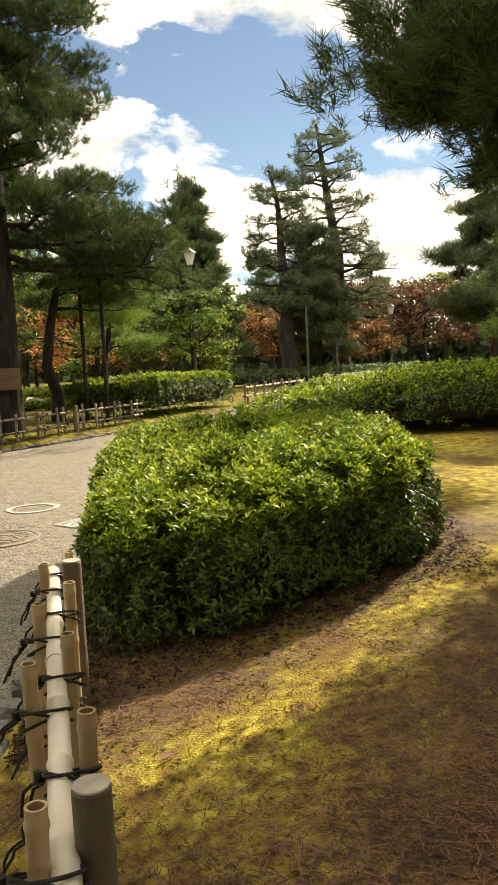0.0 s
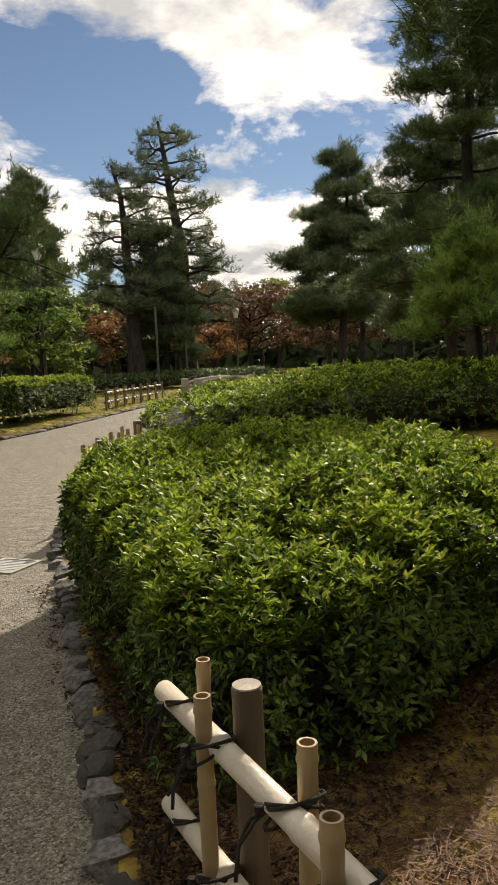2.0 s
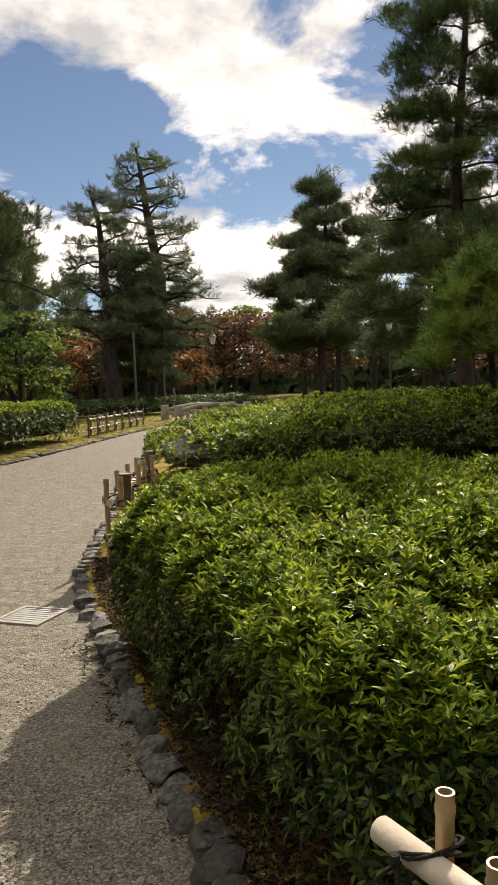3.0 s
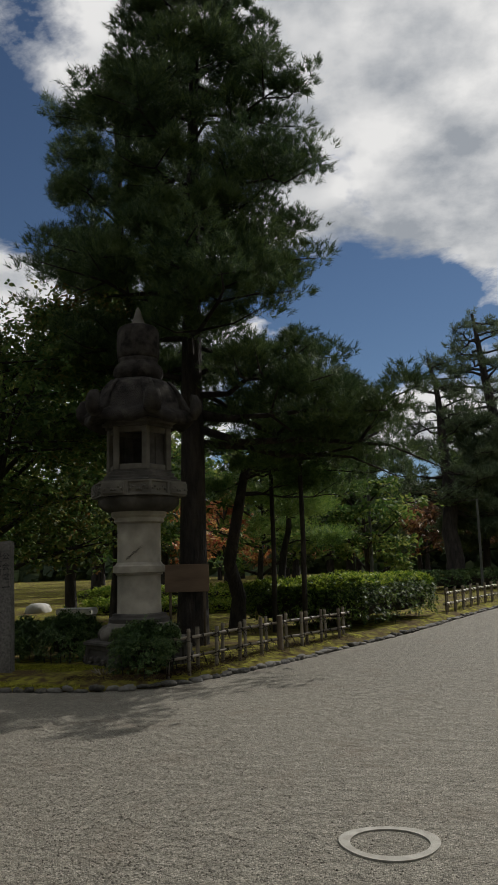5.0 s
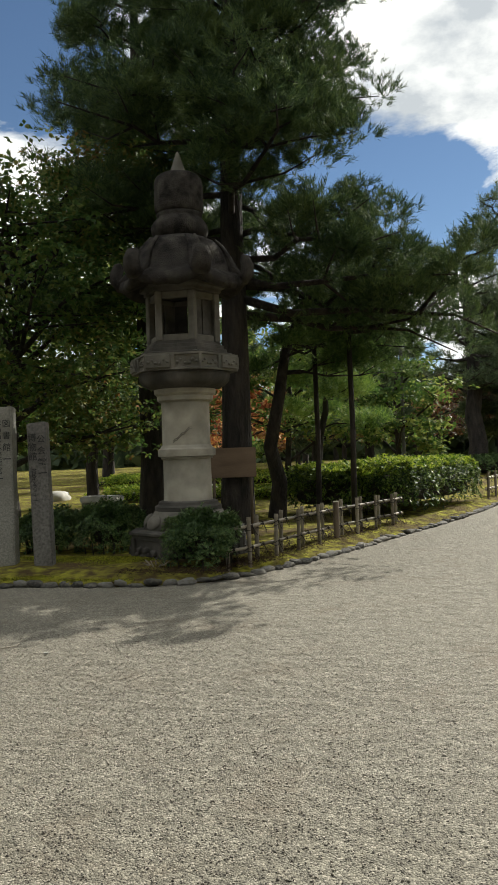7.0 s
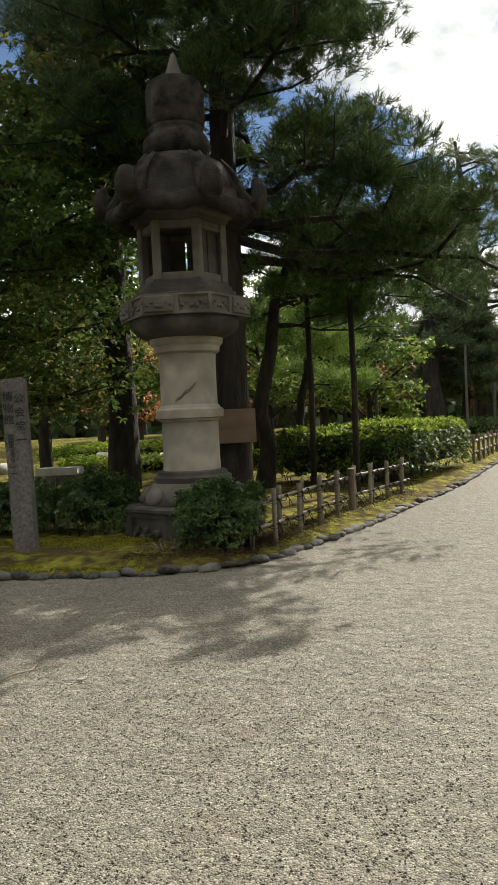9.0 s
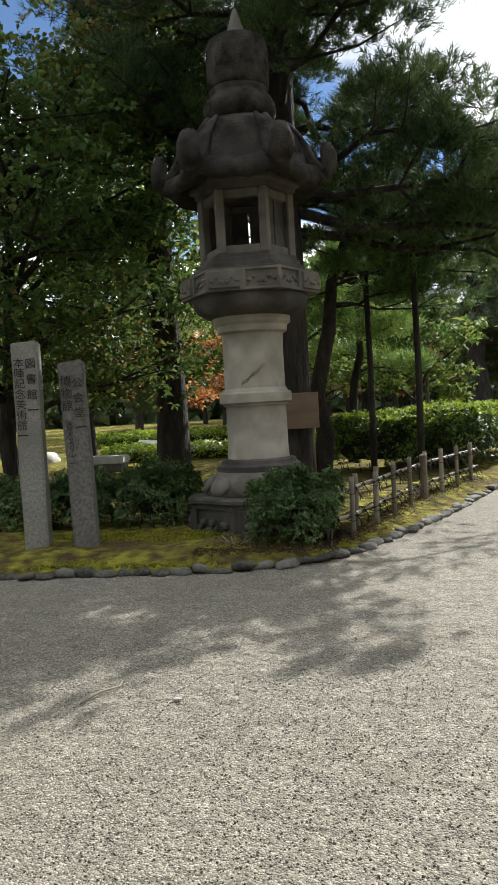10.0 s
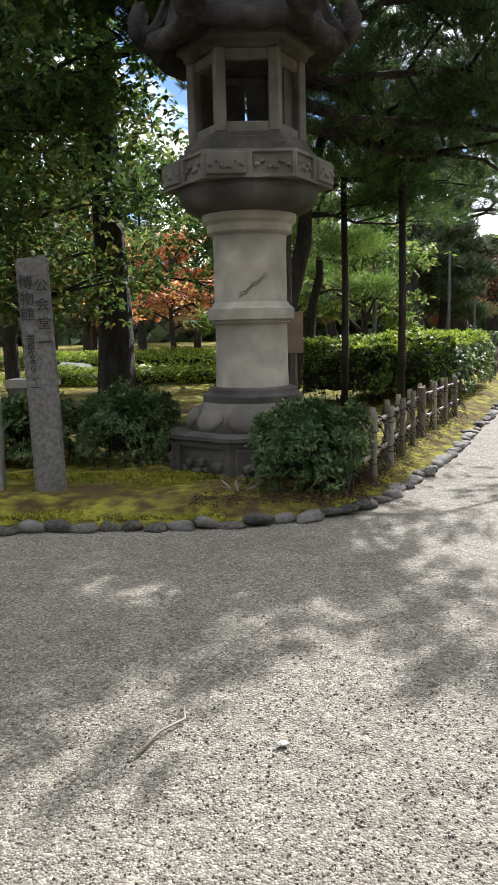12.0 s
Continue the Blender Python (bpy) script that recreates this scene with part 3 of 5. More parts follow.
for k, (p, d) in enumerate(poly_points([(x, y, 0) for x, y in FF], 0.42)):
    (near_f if k % 2 else far_f).append((p.x + 0.04 * (-1) ** k, p.y))
fence("weathered bamboo fence along the far bend of the path", [(x, y, 0.0) for x, y in FF], 0.75, (0.62, 0.35), near_f, far_f,
      [], (WEATHERED, BAMBOO_PALE, WOOD_POST), "bamboo fences beside the path", 37, left_ground, 0.03, 0.03, 0.05)


# ---- hedges and shrubs
def rounded(rng, n, half, p=4.0):
    """Points and normals on a rounded block's top and sides."""
    a, b, c = half
    areas = np.array([4 * a * b, 4 * a * c, 4 * a * c, 4 * b * c, 4 * b * c])
    face = rng.choice(5, n, p=areas / areas.sum())
    q = rng.uniform(-1, 1, (n, 3))
    q[:, 2] = rng.uniform(-0.85, 1, n)
    q[face == 0, 2] = 1
    q[face == 1, 1], q[face == 2, 1] = -1, 1
    q[face == 3, 0], q[face == 4, 0] = -1, 1
    s = (np.abs(q) ** p).sum(1, keepdims=True) ** (1 / p)
    q = q / s
    nrm = unit(np.sign(q) * np.abs(q) ** (p - 1) / np.array(half))
    return q * np.array(half), nrm


def lumps(pts, k, seed):
    return np.array([noise.noise((x * k + seed, y * k, z * k)) for x, y, z in pts])


def hedge(label, where, turn, half, leaves, per, size, mat, seed, shape=None, tips=0.0, name="clipped_hedge", category="hedge", p=4.0, group="", old=0.0, base=0.0):
    rng = np.random.default_rng(seed)
    root = thing(name, label, category, pose(where[0], where[1], 0, 0, 0, turn), group)
    pts, nrm = rounded(rng, leaves, half, p)
    bumps = lumps(pts, 1.3 / max(0.35, min(half[0], 1.2)), seed)[:, None]
    fine = lumps(pts, 6.0, seed + 4)[:, None]
    depth = rng.uniform(0, 1, (leaves, 1)) ** 2 * 0.24
    pts = pts + nrm * (bumps * 0.11 + fine * 0.10 - depth)
    if shape:
        pts = shape(pts)
    pts[:, 2] += half[2] + base
    low = (pts[:, 2] - base) / (2 * half[2])
    # leaves thin out downwards so the dark core shows as the foot's shade
    keep = (pts[:, 2] > 0.06) & (rng.uniform(0, 1, leaves) < 0.05 + 1.6 * np.clip(low, 0, 1) ** 1.7) & (fine[:, 0] > rng.uniform(-0.75, 0.05, leaves))
    pts, nrm = pts[keep], nrm[keep]
    up = unit(nrm + np.array((0, 0, 0.55)) + rng.normal(size=nrm.shape) * 0.3)
    v, f = leaf_cloud(rng, pts, up, per, size, size * 0.3)
    child("foliage", np_mesh("foliage", v, f, mat), root)["kind"] = "stuff"
    if tips:
        # young shoots that stand above the clipped surface; their paler leaves also paint its sunlit top
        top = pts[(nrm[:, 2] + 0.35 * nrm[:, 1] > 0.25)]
        pick = top[rng.choice(len(top), int(len(top) * tips), replace=False)]
        shoots, dirs = [], []
        tall = rng.uniform(0.35, 1.0, (len(pick), 1)) ** 2
        for k in range(2):
            shoots.append(pick + np.array((0, 0, 1.0)) * tall * (0.025 + 0.065 * k) + rng.normal(size=pick.shape) * 0.006)
        shoots = np.concatenate(shoots)
        v, f = leaf_cloud(rng, shoots, np.tile((0, 0, 1.0), (len(shoots), 1)) + rng.normal(size=shoots.shape) * 0.25, 5, size * 0.95, size * 0.3, 0.75, 0.65)
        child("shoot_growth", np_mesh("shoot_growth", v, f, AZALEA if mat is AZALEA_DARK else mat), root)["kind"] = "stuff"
    if old:
        pick = pts[rng.choice(len(pts), int(len(pts) * old), replace=False)]
        v, f = leaf_cloud(rng, pick, np.tile((0, 0, 1.0), (len(pick), 1)) + rng.normal(size=pick.shape) * 0.6, 3, size * 1.1, size * 0.4)
        child("reddened_foliage", np_mesh("reddened_foliage", v, f, AZALEA_OLD), root, None, "a few reddened old leaves")["kind"] = "stuff"
    # dense inner branches as one solid dark block that stands in for the inner shade
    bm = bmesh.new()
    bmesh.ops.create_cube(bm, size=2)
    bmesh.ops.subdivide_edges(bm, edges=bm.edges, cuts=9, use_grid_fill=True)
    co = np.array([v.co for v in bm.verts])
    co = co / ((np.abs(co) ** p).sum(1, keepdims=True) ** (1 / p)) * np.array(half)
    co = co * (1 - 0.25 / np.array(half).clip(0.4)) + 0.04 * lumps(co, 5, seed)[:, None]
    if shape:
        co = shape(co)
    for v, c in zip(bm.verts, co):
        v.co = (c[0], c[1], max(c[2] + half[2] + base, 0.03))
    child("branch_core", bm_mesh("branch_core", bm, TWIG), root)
    # stems at the foot
    stems = bmesh.new()
    r2 = random.Random(seed)
    for _ in range(16):
        a = r2.uniform(0, 6.28)
        x, y = half[0] * 0.86 * math.cos(a), half[1] * 0.86 * math.sin(a)
        if shape:
            x, y = shape(np.array([[x, y, 0.0]]))[0][:2]
        me = tube_mesh("stem", [(x * 0.9, y * 0.9, -0.02), (x * 0.97, y * 0.97, 0.15), (x * 1.02, y * 1.02, 0.3)], [0.012, 0.01, 0.006], TWIG, 5)
        stems.from_mesh(me)
        bpy.data.meshes.remove(me)
    child("stem_growth", bm_mesh("stem_growth", stems, TWIG), root)["kind"] = "stuff"
    return root


def lean_front(pts):
    """Skews the block so that its sides follow the curve of the path and its top rises away from it."""
    q = pts.copy()
    u, v = (pts[:, :1] / 1.04 + 1) / 2, (pts[:, 1:2] / 1.52 + 1) / 2
    fl, fr, br, bl = (np.array(c) for c in ((-0.60, -1.80), (1.20, -0.78), (1.16, 1.60), (-1.26, 1.50)))
    q[:, :2] = (fl * (1 - u) + fr * u) * (1 - v) + (bl * (1 - u) + br * u) * v
    q[:, 2] += 0.09 * np.clip(q[:, 1] + 0.15, -1.2, 0.6) + 0.05 * np.clip(q[:, 0], -1, 1)
    return q


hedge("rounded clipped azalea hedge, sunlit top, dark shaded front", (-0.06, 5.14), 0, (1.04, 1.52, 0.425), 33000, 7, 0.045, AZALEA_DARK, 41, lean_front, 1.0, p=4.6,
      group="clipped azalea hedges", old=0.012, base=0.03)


def bend(pts):
    q = pts.copy()
    q[:, 1] += 0.012 * (q[:, 0] + 2) ** 2 * np.sign(q[:, 0] + 2)
    q[:, 2] += 0.015 * np.clip(q[:, 1], -2, 2) - 0.34 * np.clip((-3.4 - q[:, 0]) / 3.4, 0, 1) * np.clip(q[:, 2] + 0.5, 0, 1)
    q[:, 0] += 0.32 * np.clip((-4 - q[:, 0]) / 3, 0, 1)
    return q


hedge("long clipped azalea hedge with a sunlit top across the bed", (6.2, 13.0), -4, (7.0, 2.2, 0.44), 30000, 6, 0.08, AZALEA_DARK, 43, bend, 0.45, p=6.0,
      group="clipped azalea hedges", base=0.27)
hedge("bright green clipped hedge along the far side of the path", (-3.2, 22.0), 66, (2.4, 0.95, 0.52), 9000, 6, 0.09, AZALEA_DARK, 47, None, 0.6, p=5.0,
      group="clipped azalea hedges", base=0.1)
hedge("bright green clipped hedge behind the bamboo fence", (-4.75, 20.6), -25, (0.95, 0.75, 0.5), 3000, 6, 0.09, AZALEA_DARK, 48, None, 0.6, p=5.0,
      group="clipped azalea hedges", base=0.1)
hedge("low clipped hedge on the sunny lawn", (-8.6, 25.6), 2, (3.6, 0.55, 0.25), 4000, 5, 0.10, AZALEA, 53, name="low_hedge", group="low lawn hedges", base=0.05)
hedge("low clipped hedge on the far lawn", (-11.0, 33.5), -3, (4.5, 0.8, 0.32), 4000, 5, 0.13, AZALEA, 59, name="low_hedge", group="low lawn hedges", base=0.05)
hedge("low clipped hedge on the far lawn", (1.0, 39.5), 15, (7.0, 0.9, 0.45), 5000, 5, 0.15, SHRUB, 61, name="low_hedge", group="low lawn hedges", base=0.05)
hedge("dark glossy evergreen shrub beside the stone lantern", (-5.82, 13.78), 10, (0.44, 0.34, 0.36), 4200, 6, 0.052, SHRUB, 67, None, 0.6, "evergreen_shrub", "shrub", 2.6,
      "evergreen shrubs round the lantern", base=0.03)
hedge("dark glossy evergreen shrub behind the stone posts", (-7.45, 14.95), 0, (0.46, 0.36, 0.38), 4200, 6, 0.052, SHRUB, 71, None, 0.6, "evergreen_shrub", "shrub", 2.6,
      "evergreen shrubs round the lantern", base=0.03)
hedge("dark evergreen shrub among the stone posts", (-8.35, 15.0), 0, (0.42, 0.36, 0.34), 2200, 6, 0.07, SHRUB, 73, None, 0.4, "evergreen_shrub", "shrub", 2.6,
      "evergreen shrubs round the lantern", base=0.03)
hedge("dark evergreen shrub beside the stone posts", (-9.4, 14.9), 0, (0.6, 0.4, 0.34), 3000, 6, 0.07, SHRUB, 79, None, 0.4, "evergreen_shrub", "shrub", 2.6,
      "evergreen shrubs round the lantern", base=0.03)
hedge("dark evergreen shrub beside the stone posts", (-10.9, 15.1), 0, (0.7, 0.45, 0.36), 3000, 6, 0.07, SHRUB, 83, None, 0.4, "evergreen_shrub", "shrub", 2.6,
      "evergreen shrubs round the lantern", base=0.03)


# ---- the stone lantern
def hexa(k, r, turn, n=6):
    a = 2 * math.pi * k / n + turn
    return Vector((r * math.cos(a), r * math.sin(a), 0))


def panelled(name, sides, radius, z0, z1, turn, splits, mat, frame=0.045, depth=0.03, relief=True, seed=1):
    """A many-sided drum whose faces hold recessed carved panels."""
    rng = random.Random(seed)
    bm = bmesh.new()
    top, bot = [], []
    panels = []
    for k in range(sides):
        a, b = hexa(k, radius, turn, sides), hexa(k + 1, radius, turn, sides)
        for s in range(splits):
            p, q = a.lerp(b, s / splits), a.lerp(b, (s + 1) / splits)
            vs = [bm.verts.new((p.x, p.y, z0)), bm.verts.new((q.x, q.y, z0)), bm.verts.new((q.x, q.y, z1)), bm.verts.new((p.x, p.y, z1))]
            panels.append(bm.faces.new(vs))
    bm.faces.new([bm.verts.new((*hexa(k, radius, turn, sides).xy, z1)) for k in range(sides)])
    bm.faces.new([bm.verts.new((*hexa(k, radius, turn, sides).xy, z0)) for k in reversed(range(sides))])
    bmesh.ops.recalc_face_normals(bm, faces=bm.faces)
    bmesh.ops.inset_individual(bm, faces=panels, thickness=frame, depth=0.0)
    bmesh.ops.inset_individual(bm, faces=panels, thickness=0.012, depth=-depth)
    if relief:
        spots = []
        for f in panels:
            c, nrm = f.calc_center_median(), f.normal.copy()
            tangent = Vector((-nrm.y, nrm.x, 0)).normalized()
            w = max((v.co - c).dot(tangent) for v in f.verts)
            h = max(abs(v.co.z - c.z) for v in f.verts)
            spots.append((c, nrm, tangent, w, h))
        for c, nrm, tangent, w, h in spots:
            count = max(5, int(w * 40))
            for i in range(count):
                u = -0.82 + 1.64 * i / (count - 1)
                m = Matrix.Translation(c + tangent * u * w + Vector((0, 0, h * (0.35 * math.sin(i * 1.9) - 0.15))) + nrm * 0.004) @ Matrix.Diagonal((1, 1, 0.8, 1))
                bmesh.ops.create_icosphere(bm, subdivisions=1, radius=h * rng.uniform(0.26, 0.4), matrix=m)
    return bm_mesh(name, bm, mat)


LANTERN = (-6.26, 14.84)
FACE = math.atan2(7.8 - LANTERN[1], -6.0 - LANTERN[0])      # one face of the fire box looks along this way
HT = FACE + math.pi / 6
lan = thing("stone_lantern", "tall carved granite garden lantern with a curled hexagonal roof", "stone lantern", (LANTERN[0], LANTERN[1], 0.04))
OT = FACE + math.pi / 8 + 0.12
child("plinth", panelled("plinth", 8, 0.79, -0.04, 0.38, OT, 1, STONE_DARK, 0.06, 0.03, True, 4), lan, None, "eight-sided dark granite plinth with carved panels")
child("plinth_cap", lathe("plinth_cap", [(0.80, 0.382), (0.83, 0.40), (0.83, 0.43), (0.78, 0.445)], STONE_DARK, 8, OT, False), lan)
bm = bmesh.new()
bmesh.ops.create_cone(bm, cap_ends=True, segments=40, radius1=0.60, radius2=0.46, depth=0.24, matrix=Matrix.Translation((0, 0, 0.565)))
for k in range(10):
    a = 2 * math.pi * k / 10 + 0.2
    m = pose(0.545 * math.cos(a), 0.545 * math.sin(a), 0.545, 0, 0, math.degrees(a)) @ pose(0, 0, 0, 0, -28, 0) @ Matrix.Diagonal((0.06, 0.15, 0.11, 1))
    bmesh.ops.create_uvsphere(bm, u_segments=12, v_segments=8, radius=1.0, matrix=m)
child("lotus_base", bm_mesh("lotus_base", bm, STONE_MID, True), lan, None, "granite lotus base with carved petals")
child("foot_ring", lathe("foot_ring", [(0.43, 0.66), (0.455, 0.68), (0.455, 0.74), (0.41, 0.765), (0.40, 0.80), (0.36, 0.815)], STONE_DARK, 40), lan)
child("lower_shaft", lathe("lower_shaft", [(0.335, 0.81), (0.328, 0.95), (0.325, 1.30), (0.326, 1.37)], STONE, 40), lan)
child("shaft_band", lathe("shaft_band", [(0.335, 1.37), (0.352, 1.375), (0.352, 1.40), (0.39, 1.41), (0.392, 1.50), (0.378, 1.515), (0.36, 1.52), (0.335, 1.56)], STONE, 40), lan)
child("upper_shaft", lathe("upper_shaft", [(0.328, 1.56), (0.325, 1.75), (0.325, 2.02), (0.33, 2.14)], STONE, 40), lan, None, "pale granite shaft with a diagonal scar")
child("collar", lathe("collar", [(0.345, 2.14), (0.375, 2.16), (0.38, 2.22), (0.415, 2.25), (0.42, 2.31), (0.37, 2.33)], STONE, 40), lan)
bm = bmesh.new()
bowl = [(0.41, 2.31), (0.47, 2.325), (0.54, 2.36), (0.59, 2.42), (0.615, 2.48), (0.62, 2.53), (0.40, 2.535)]
loops = []
for r, z in bowl:
    loops.append([])
    for k in range(72):
        a = 2 * math.pi * k / 72
        petal = 0.018 * abs(math.sin(6 * a)) ** 0.6 if 0.42 < r < 0.61 else 0.0
        loops[-1].append(bm.verts.new(((r + petal) * math.cos(a), (r + petal) * math.sin(a), z)))
for p, q in zip(loops, loops[1:]):
    for k in range(72):
        bm.faces.new((p[k], p[(k + 1) % 72], q[(k + 1) % 72], q[k]))
bm.faces.new(list(reversed(loops[0])))
bm.faces.new(loops[-1])
child("bowl", bm_mesh("bowl", bm, STONE_DARK, True), lan, None, "dark round bowl carved with lotus petals")
child("balcony", panelled("balcony", 6, 0.745, 2.53, 2.75, HT, 2, STONE_MID, 0.032, 0.025, True, 9), lan, None, "six-sided balcony with two carved panels on each face")
child("balcony_step", lathe("balcony_step", [(0.67, 2.752), (0.67, 2.775), (0.60, 2.79), (0.60, 2.83), (0.555, 2.84), (0.555, 2.885), (0.52, 2.895), (0.52, 2.93)], STONE_DARK, 6, HT, False), lan)
for k in range(6):
    c = hexa(k, 0.455, HT)
    a = math.degrees(math.atan2(c.y, c.x))
    bm = bmesh.new()
    bmesh.ops.create_cube(bm, size=1.0, matrix=Matrix.Translation((0, 0, 0.33)) @ Matrix.Diagonal((0.095, 0.095, 0.66, 1)))
    bmesh.ops.bevel(bm, geom=bm.edges[:], offset=0.012, segments=1, affect="EDGES")
    child("fire_box_post", bm_mesh("fire_box_post", bm, STONE_MID), lan, pose(c.x, c.y, 2.93, 0, 0, a + 45))
    d = (hexa(k, 0.43, HT) + hexa(k + 1, 0.43, HT)) / 2
    a = math.degrees(math.atan2(d.y, d.x))
    for z, h in ((2.93, 0.09), (3.50, 0.09)):
        bm = bmesh.new()
        bmesh.ops.create_cube(bm, size=1.0, matrix=Matrix.Translation((0, 0, h / 2)) @ Matrix.Diagonal((0.07, 0.36, h, 1)))
        bmesh.ops.bevel(bm, geom=bm.edges[:], offset=0.01, segments=1, affect="EDGES")
        child("fire_box_bar", bm_mesh("fire_box_bar", bm, STONE_MID), lan, pose(d.x, d.y, z, 0, 0, a))
    if k not in (1, 4, 5):
        for s in (-1, 1):
            bm = bmesh.new()
            bmesh.ops.create_cube(bm, size=1.0, matrix=Matrix.Translation((0, s * 0.10, 0.325)) @ Matrix.Diagonal((0.03, 0.178, 0.52, 1)))
            child("lattice_slat", bm_mesh("lattice_slat", bm, STONE_DARK), lan, pose(d.x * 0.93, d.y * 0.93, 2.93, 0, 0, a))
child("fire_box_head", lathe("fire_box_head", [(0.50, 3.59), (0.54, 3.60), (0.54, 3.64), (0.60, 3.66), (0.60, 3.70)], STONE_DARK, 6, HT, False), lan)
# roof: a concave six-sided shell with thick, drooping eaves
rings = [(0.50, 3.70), (0.72, 3.66), (0.86, 3.60), (0.915, 3.66), (0.90, 3.75), (0.82, 3.80), (0.73, 3.86), (0.69, 4.00), (0.63, 4.15), (0.53, 4.27), (0.38, 4.355)]
bm = bmesh.new()
loops = []
for i, (r, z) in enumerate(rings):
    loop = []
    for k in range(36):
        a = 2 * math.pi * k / 36 + HT
        ph = (k % 6) / 6.0
        flat_r = math.cos(math.pi / 6) / math.cos(math.pi / 3 * (ph - 0.5))
        mix = min(1.0, max(0.55, 1.1 - (z - 3.66) * 0.8))
        rr = r * (1 + (flat_r - 1) * mix)
        lift = (0.09 * abs(2 * ph - 1) ** 3 if 1 <= i <= 5 else 0) + (0.028 if i < 6 else 0.012) * noise.noise((math.cos(a) * 6, math.sin(a) * 6, z * 5))
        loop.append(bm.verts.new((rr * math.cos(a), rr * math.sin(a), z + lift)))
    loops.append(loop)
for p, q in zip(loops, loops[1:]):
    for k in range(36):
        bm.faces.new((p[k], p[(k + 1) % 36], q[(k + 1) % 36], q[k]))
bm.faces.new(list(reversed(loops[0])))
bm.faces.new(loops[-1])
roof = child("roof", bm_mesh("roof", bm, ROOF_STONE, True), lan, None, "dark weathered roof with six curled corners")
# six upright fern curls, each a broad band that runs down a corner and rolls up at the eave
CURL = [(0.48, 4.27), (0.58, 4.16), (0.66, 4.02), (0.72, 3.88), (0.79, 3.79), (0.865, 3.78), (0.91, 3.85), (0.915, 3.95), (0.88, 4.04), (0.84, 4.055)]
CURL_R = [0.04, 0.055, 0.068, 0.08, 0.09, 0.095, 0.095, 0.088, 0.075, 0.05]
for k in range(6):
    c = hexa(k, 1.0, HT)
    curl = child("scroll", tube_mesh("scroll", [(r, 0, z) for r, z in CURL], CURL_R, ROOF_STONE, 12), roof, pose(0, 0, 0, 0, 0, math.degrees(math.atan2(c.y, c.x))) @ Matrix.Diagonal((1, 1.4, 1, 1)), "upright curled stone scroll on a roof corner")
    for s in (-0.5, 0.5):
        child("groove_rib", tube_mesh("groove_rib", [(r + 0.012, s * 0.075, z + (0.035 if r < 0.8 else 0.0)) for r, z in CURL[:7]], [q * 0.55 for q in CURL_R[:7]], ROOF_STONE, 8), roof, curl.matrix_basis.copy())


def lobed(name, rings, mat, lobes, depth, steps=96):
    """A turned solid whose girth swells in upright lobes."""
    bm = bmesh.new()
    loops = [[bm.verts.new((r * (1 - d * depth * (1 - abs(math.sin(lobes * math.pi * k / steps)) ** 0.5)) * math.cos(2 * math.pi * k / steps),
                            r * (1 - d * depth * (1 - abs(math.sin(lobes * math.pi * k / steps)) ** 0.5)) * math.sin(2 * math.pi * k / steps), z)) for k in range(steps)] for r, z, d in rings]
    for p, q in zip(loops, loops[1:]):
        for k in range(steps):
            bm.faces.new((p[k], p[(k + 1) % steps], q[(k + 1) % steps], q[k]))
    bm.faces.new(list(reversed(loops[0])))
    bm.faces.new(loops[-1])
    return bm_mesh(name, bm, mat, True)


child("finial_lotus", lobed("finial_lotus", [(0.30, 4.34, 0), (0.35, 4.37, 0.5), (0.385, 4.44, 1), (0.39, 4.52, 1), (0.355, 4.59, 1), (0.31, 4.63, 0.5), (0.30, 4.66, 0), (0.315, 4.70, 0)], ROOF_STONE, 10, 0.07), lan)
child("finial_jewel", lobed("finial_jewel", [(0.30, 4.70, 0), (0.325, 4.73, 0.5), (0.335, 4.82, 1), (0.335, 5.00, 1), (0.33, 5.13, 1), (0.305, 5.20, 0.7), (0.25, 5.235, 0.3), (0.13, 5.255, 0), (0.11, 5.26, 0)], ROOF_STONE, 8, 0.05), lan,
      None, "squat rounded stone jewel with faint upright lobes")
child("finial_tip", lathe("finial_tip", [(0.125, 5.255), (0.105, 5.30), (0.07, 5.40), (0.04, 5.50), (0.022, 5.55), (0.006, 5.57)], STONE_MID, 20), lan, None, "pale pointed stone tip")
# an old repaired crack that runs slantwise round the shaft
scar = bmesh.new()
for dz in (0, 0.022):
    seam = [(0.3285 * math.cos(FACE - 0.35 + 0.8 * i / 8), 0.3285 * math.sin(FACE - 0.35 + 0.8 * i / 8), 1.585 + dz + 0.2 * i / 8 + 0.012 * math.sin(i * 2.1)) for i in range(9)]
    piece = tube_mesh("seam", seam, [0.002, 0.004, 0.006, 0.004, 0.007, 0.005, 0.004, 0.004, 0.002], STONE_MID, 6)
    scar.from_mesh(piece)
    bpy.data.meshes.remove(piece)
child("scar", bm_mesh("scar", scar, STONE_MID), lan, None, "dark slanting scar in the shaft")


# ---- inscribed stone posts
def lettering(body, size, spacing):
    cu = bpy.data.curves.new("lettering", "FONT")
    cu.body, cu.size, cu.align_x, cu.space_line, cu.extrude, cu.resolution_u = "\n".join(body), size, "CENTER", spacing, 0.002, 2
    tmp = bpy.data.objects.new("lettering", cu)
    scene.collection.objects.link(tmp)
    dg = bpy.context.evaluated_depsgraph_get()
    dg.update()
    me = bpy.data.meshes.new_from_object(tmp.evaluated_get(dg))
    bpy.data.objects.remove(tmp)
    bpy.data.curves.remove(cu)
    me.materials.clear()
    me.materials.append(INK)
    return me


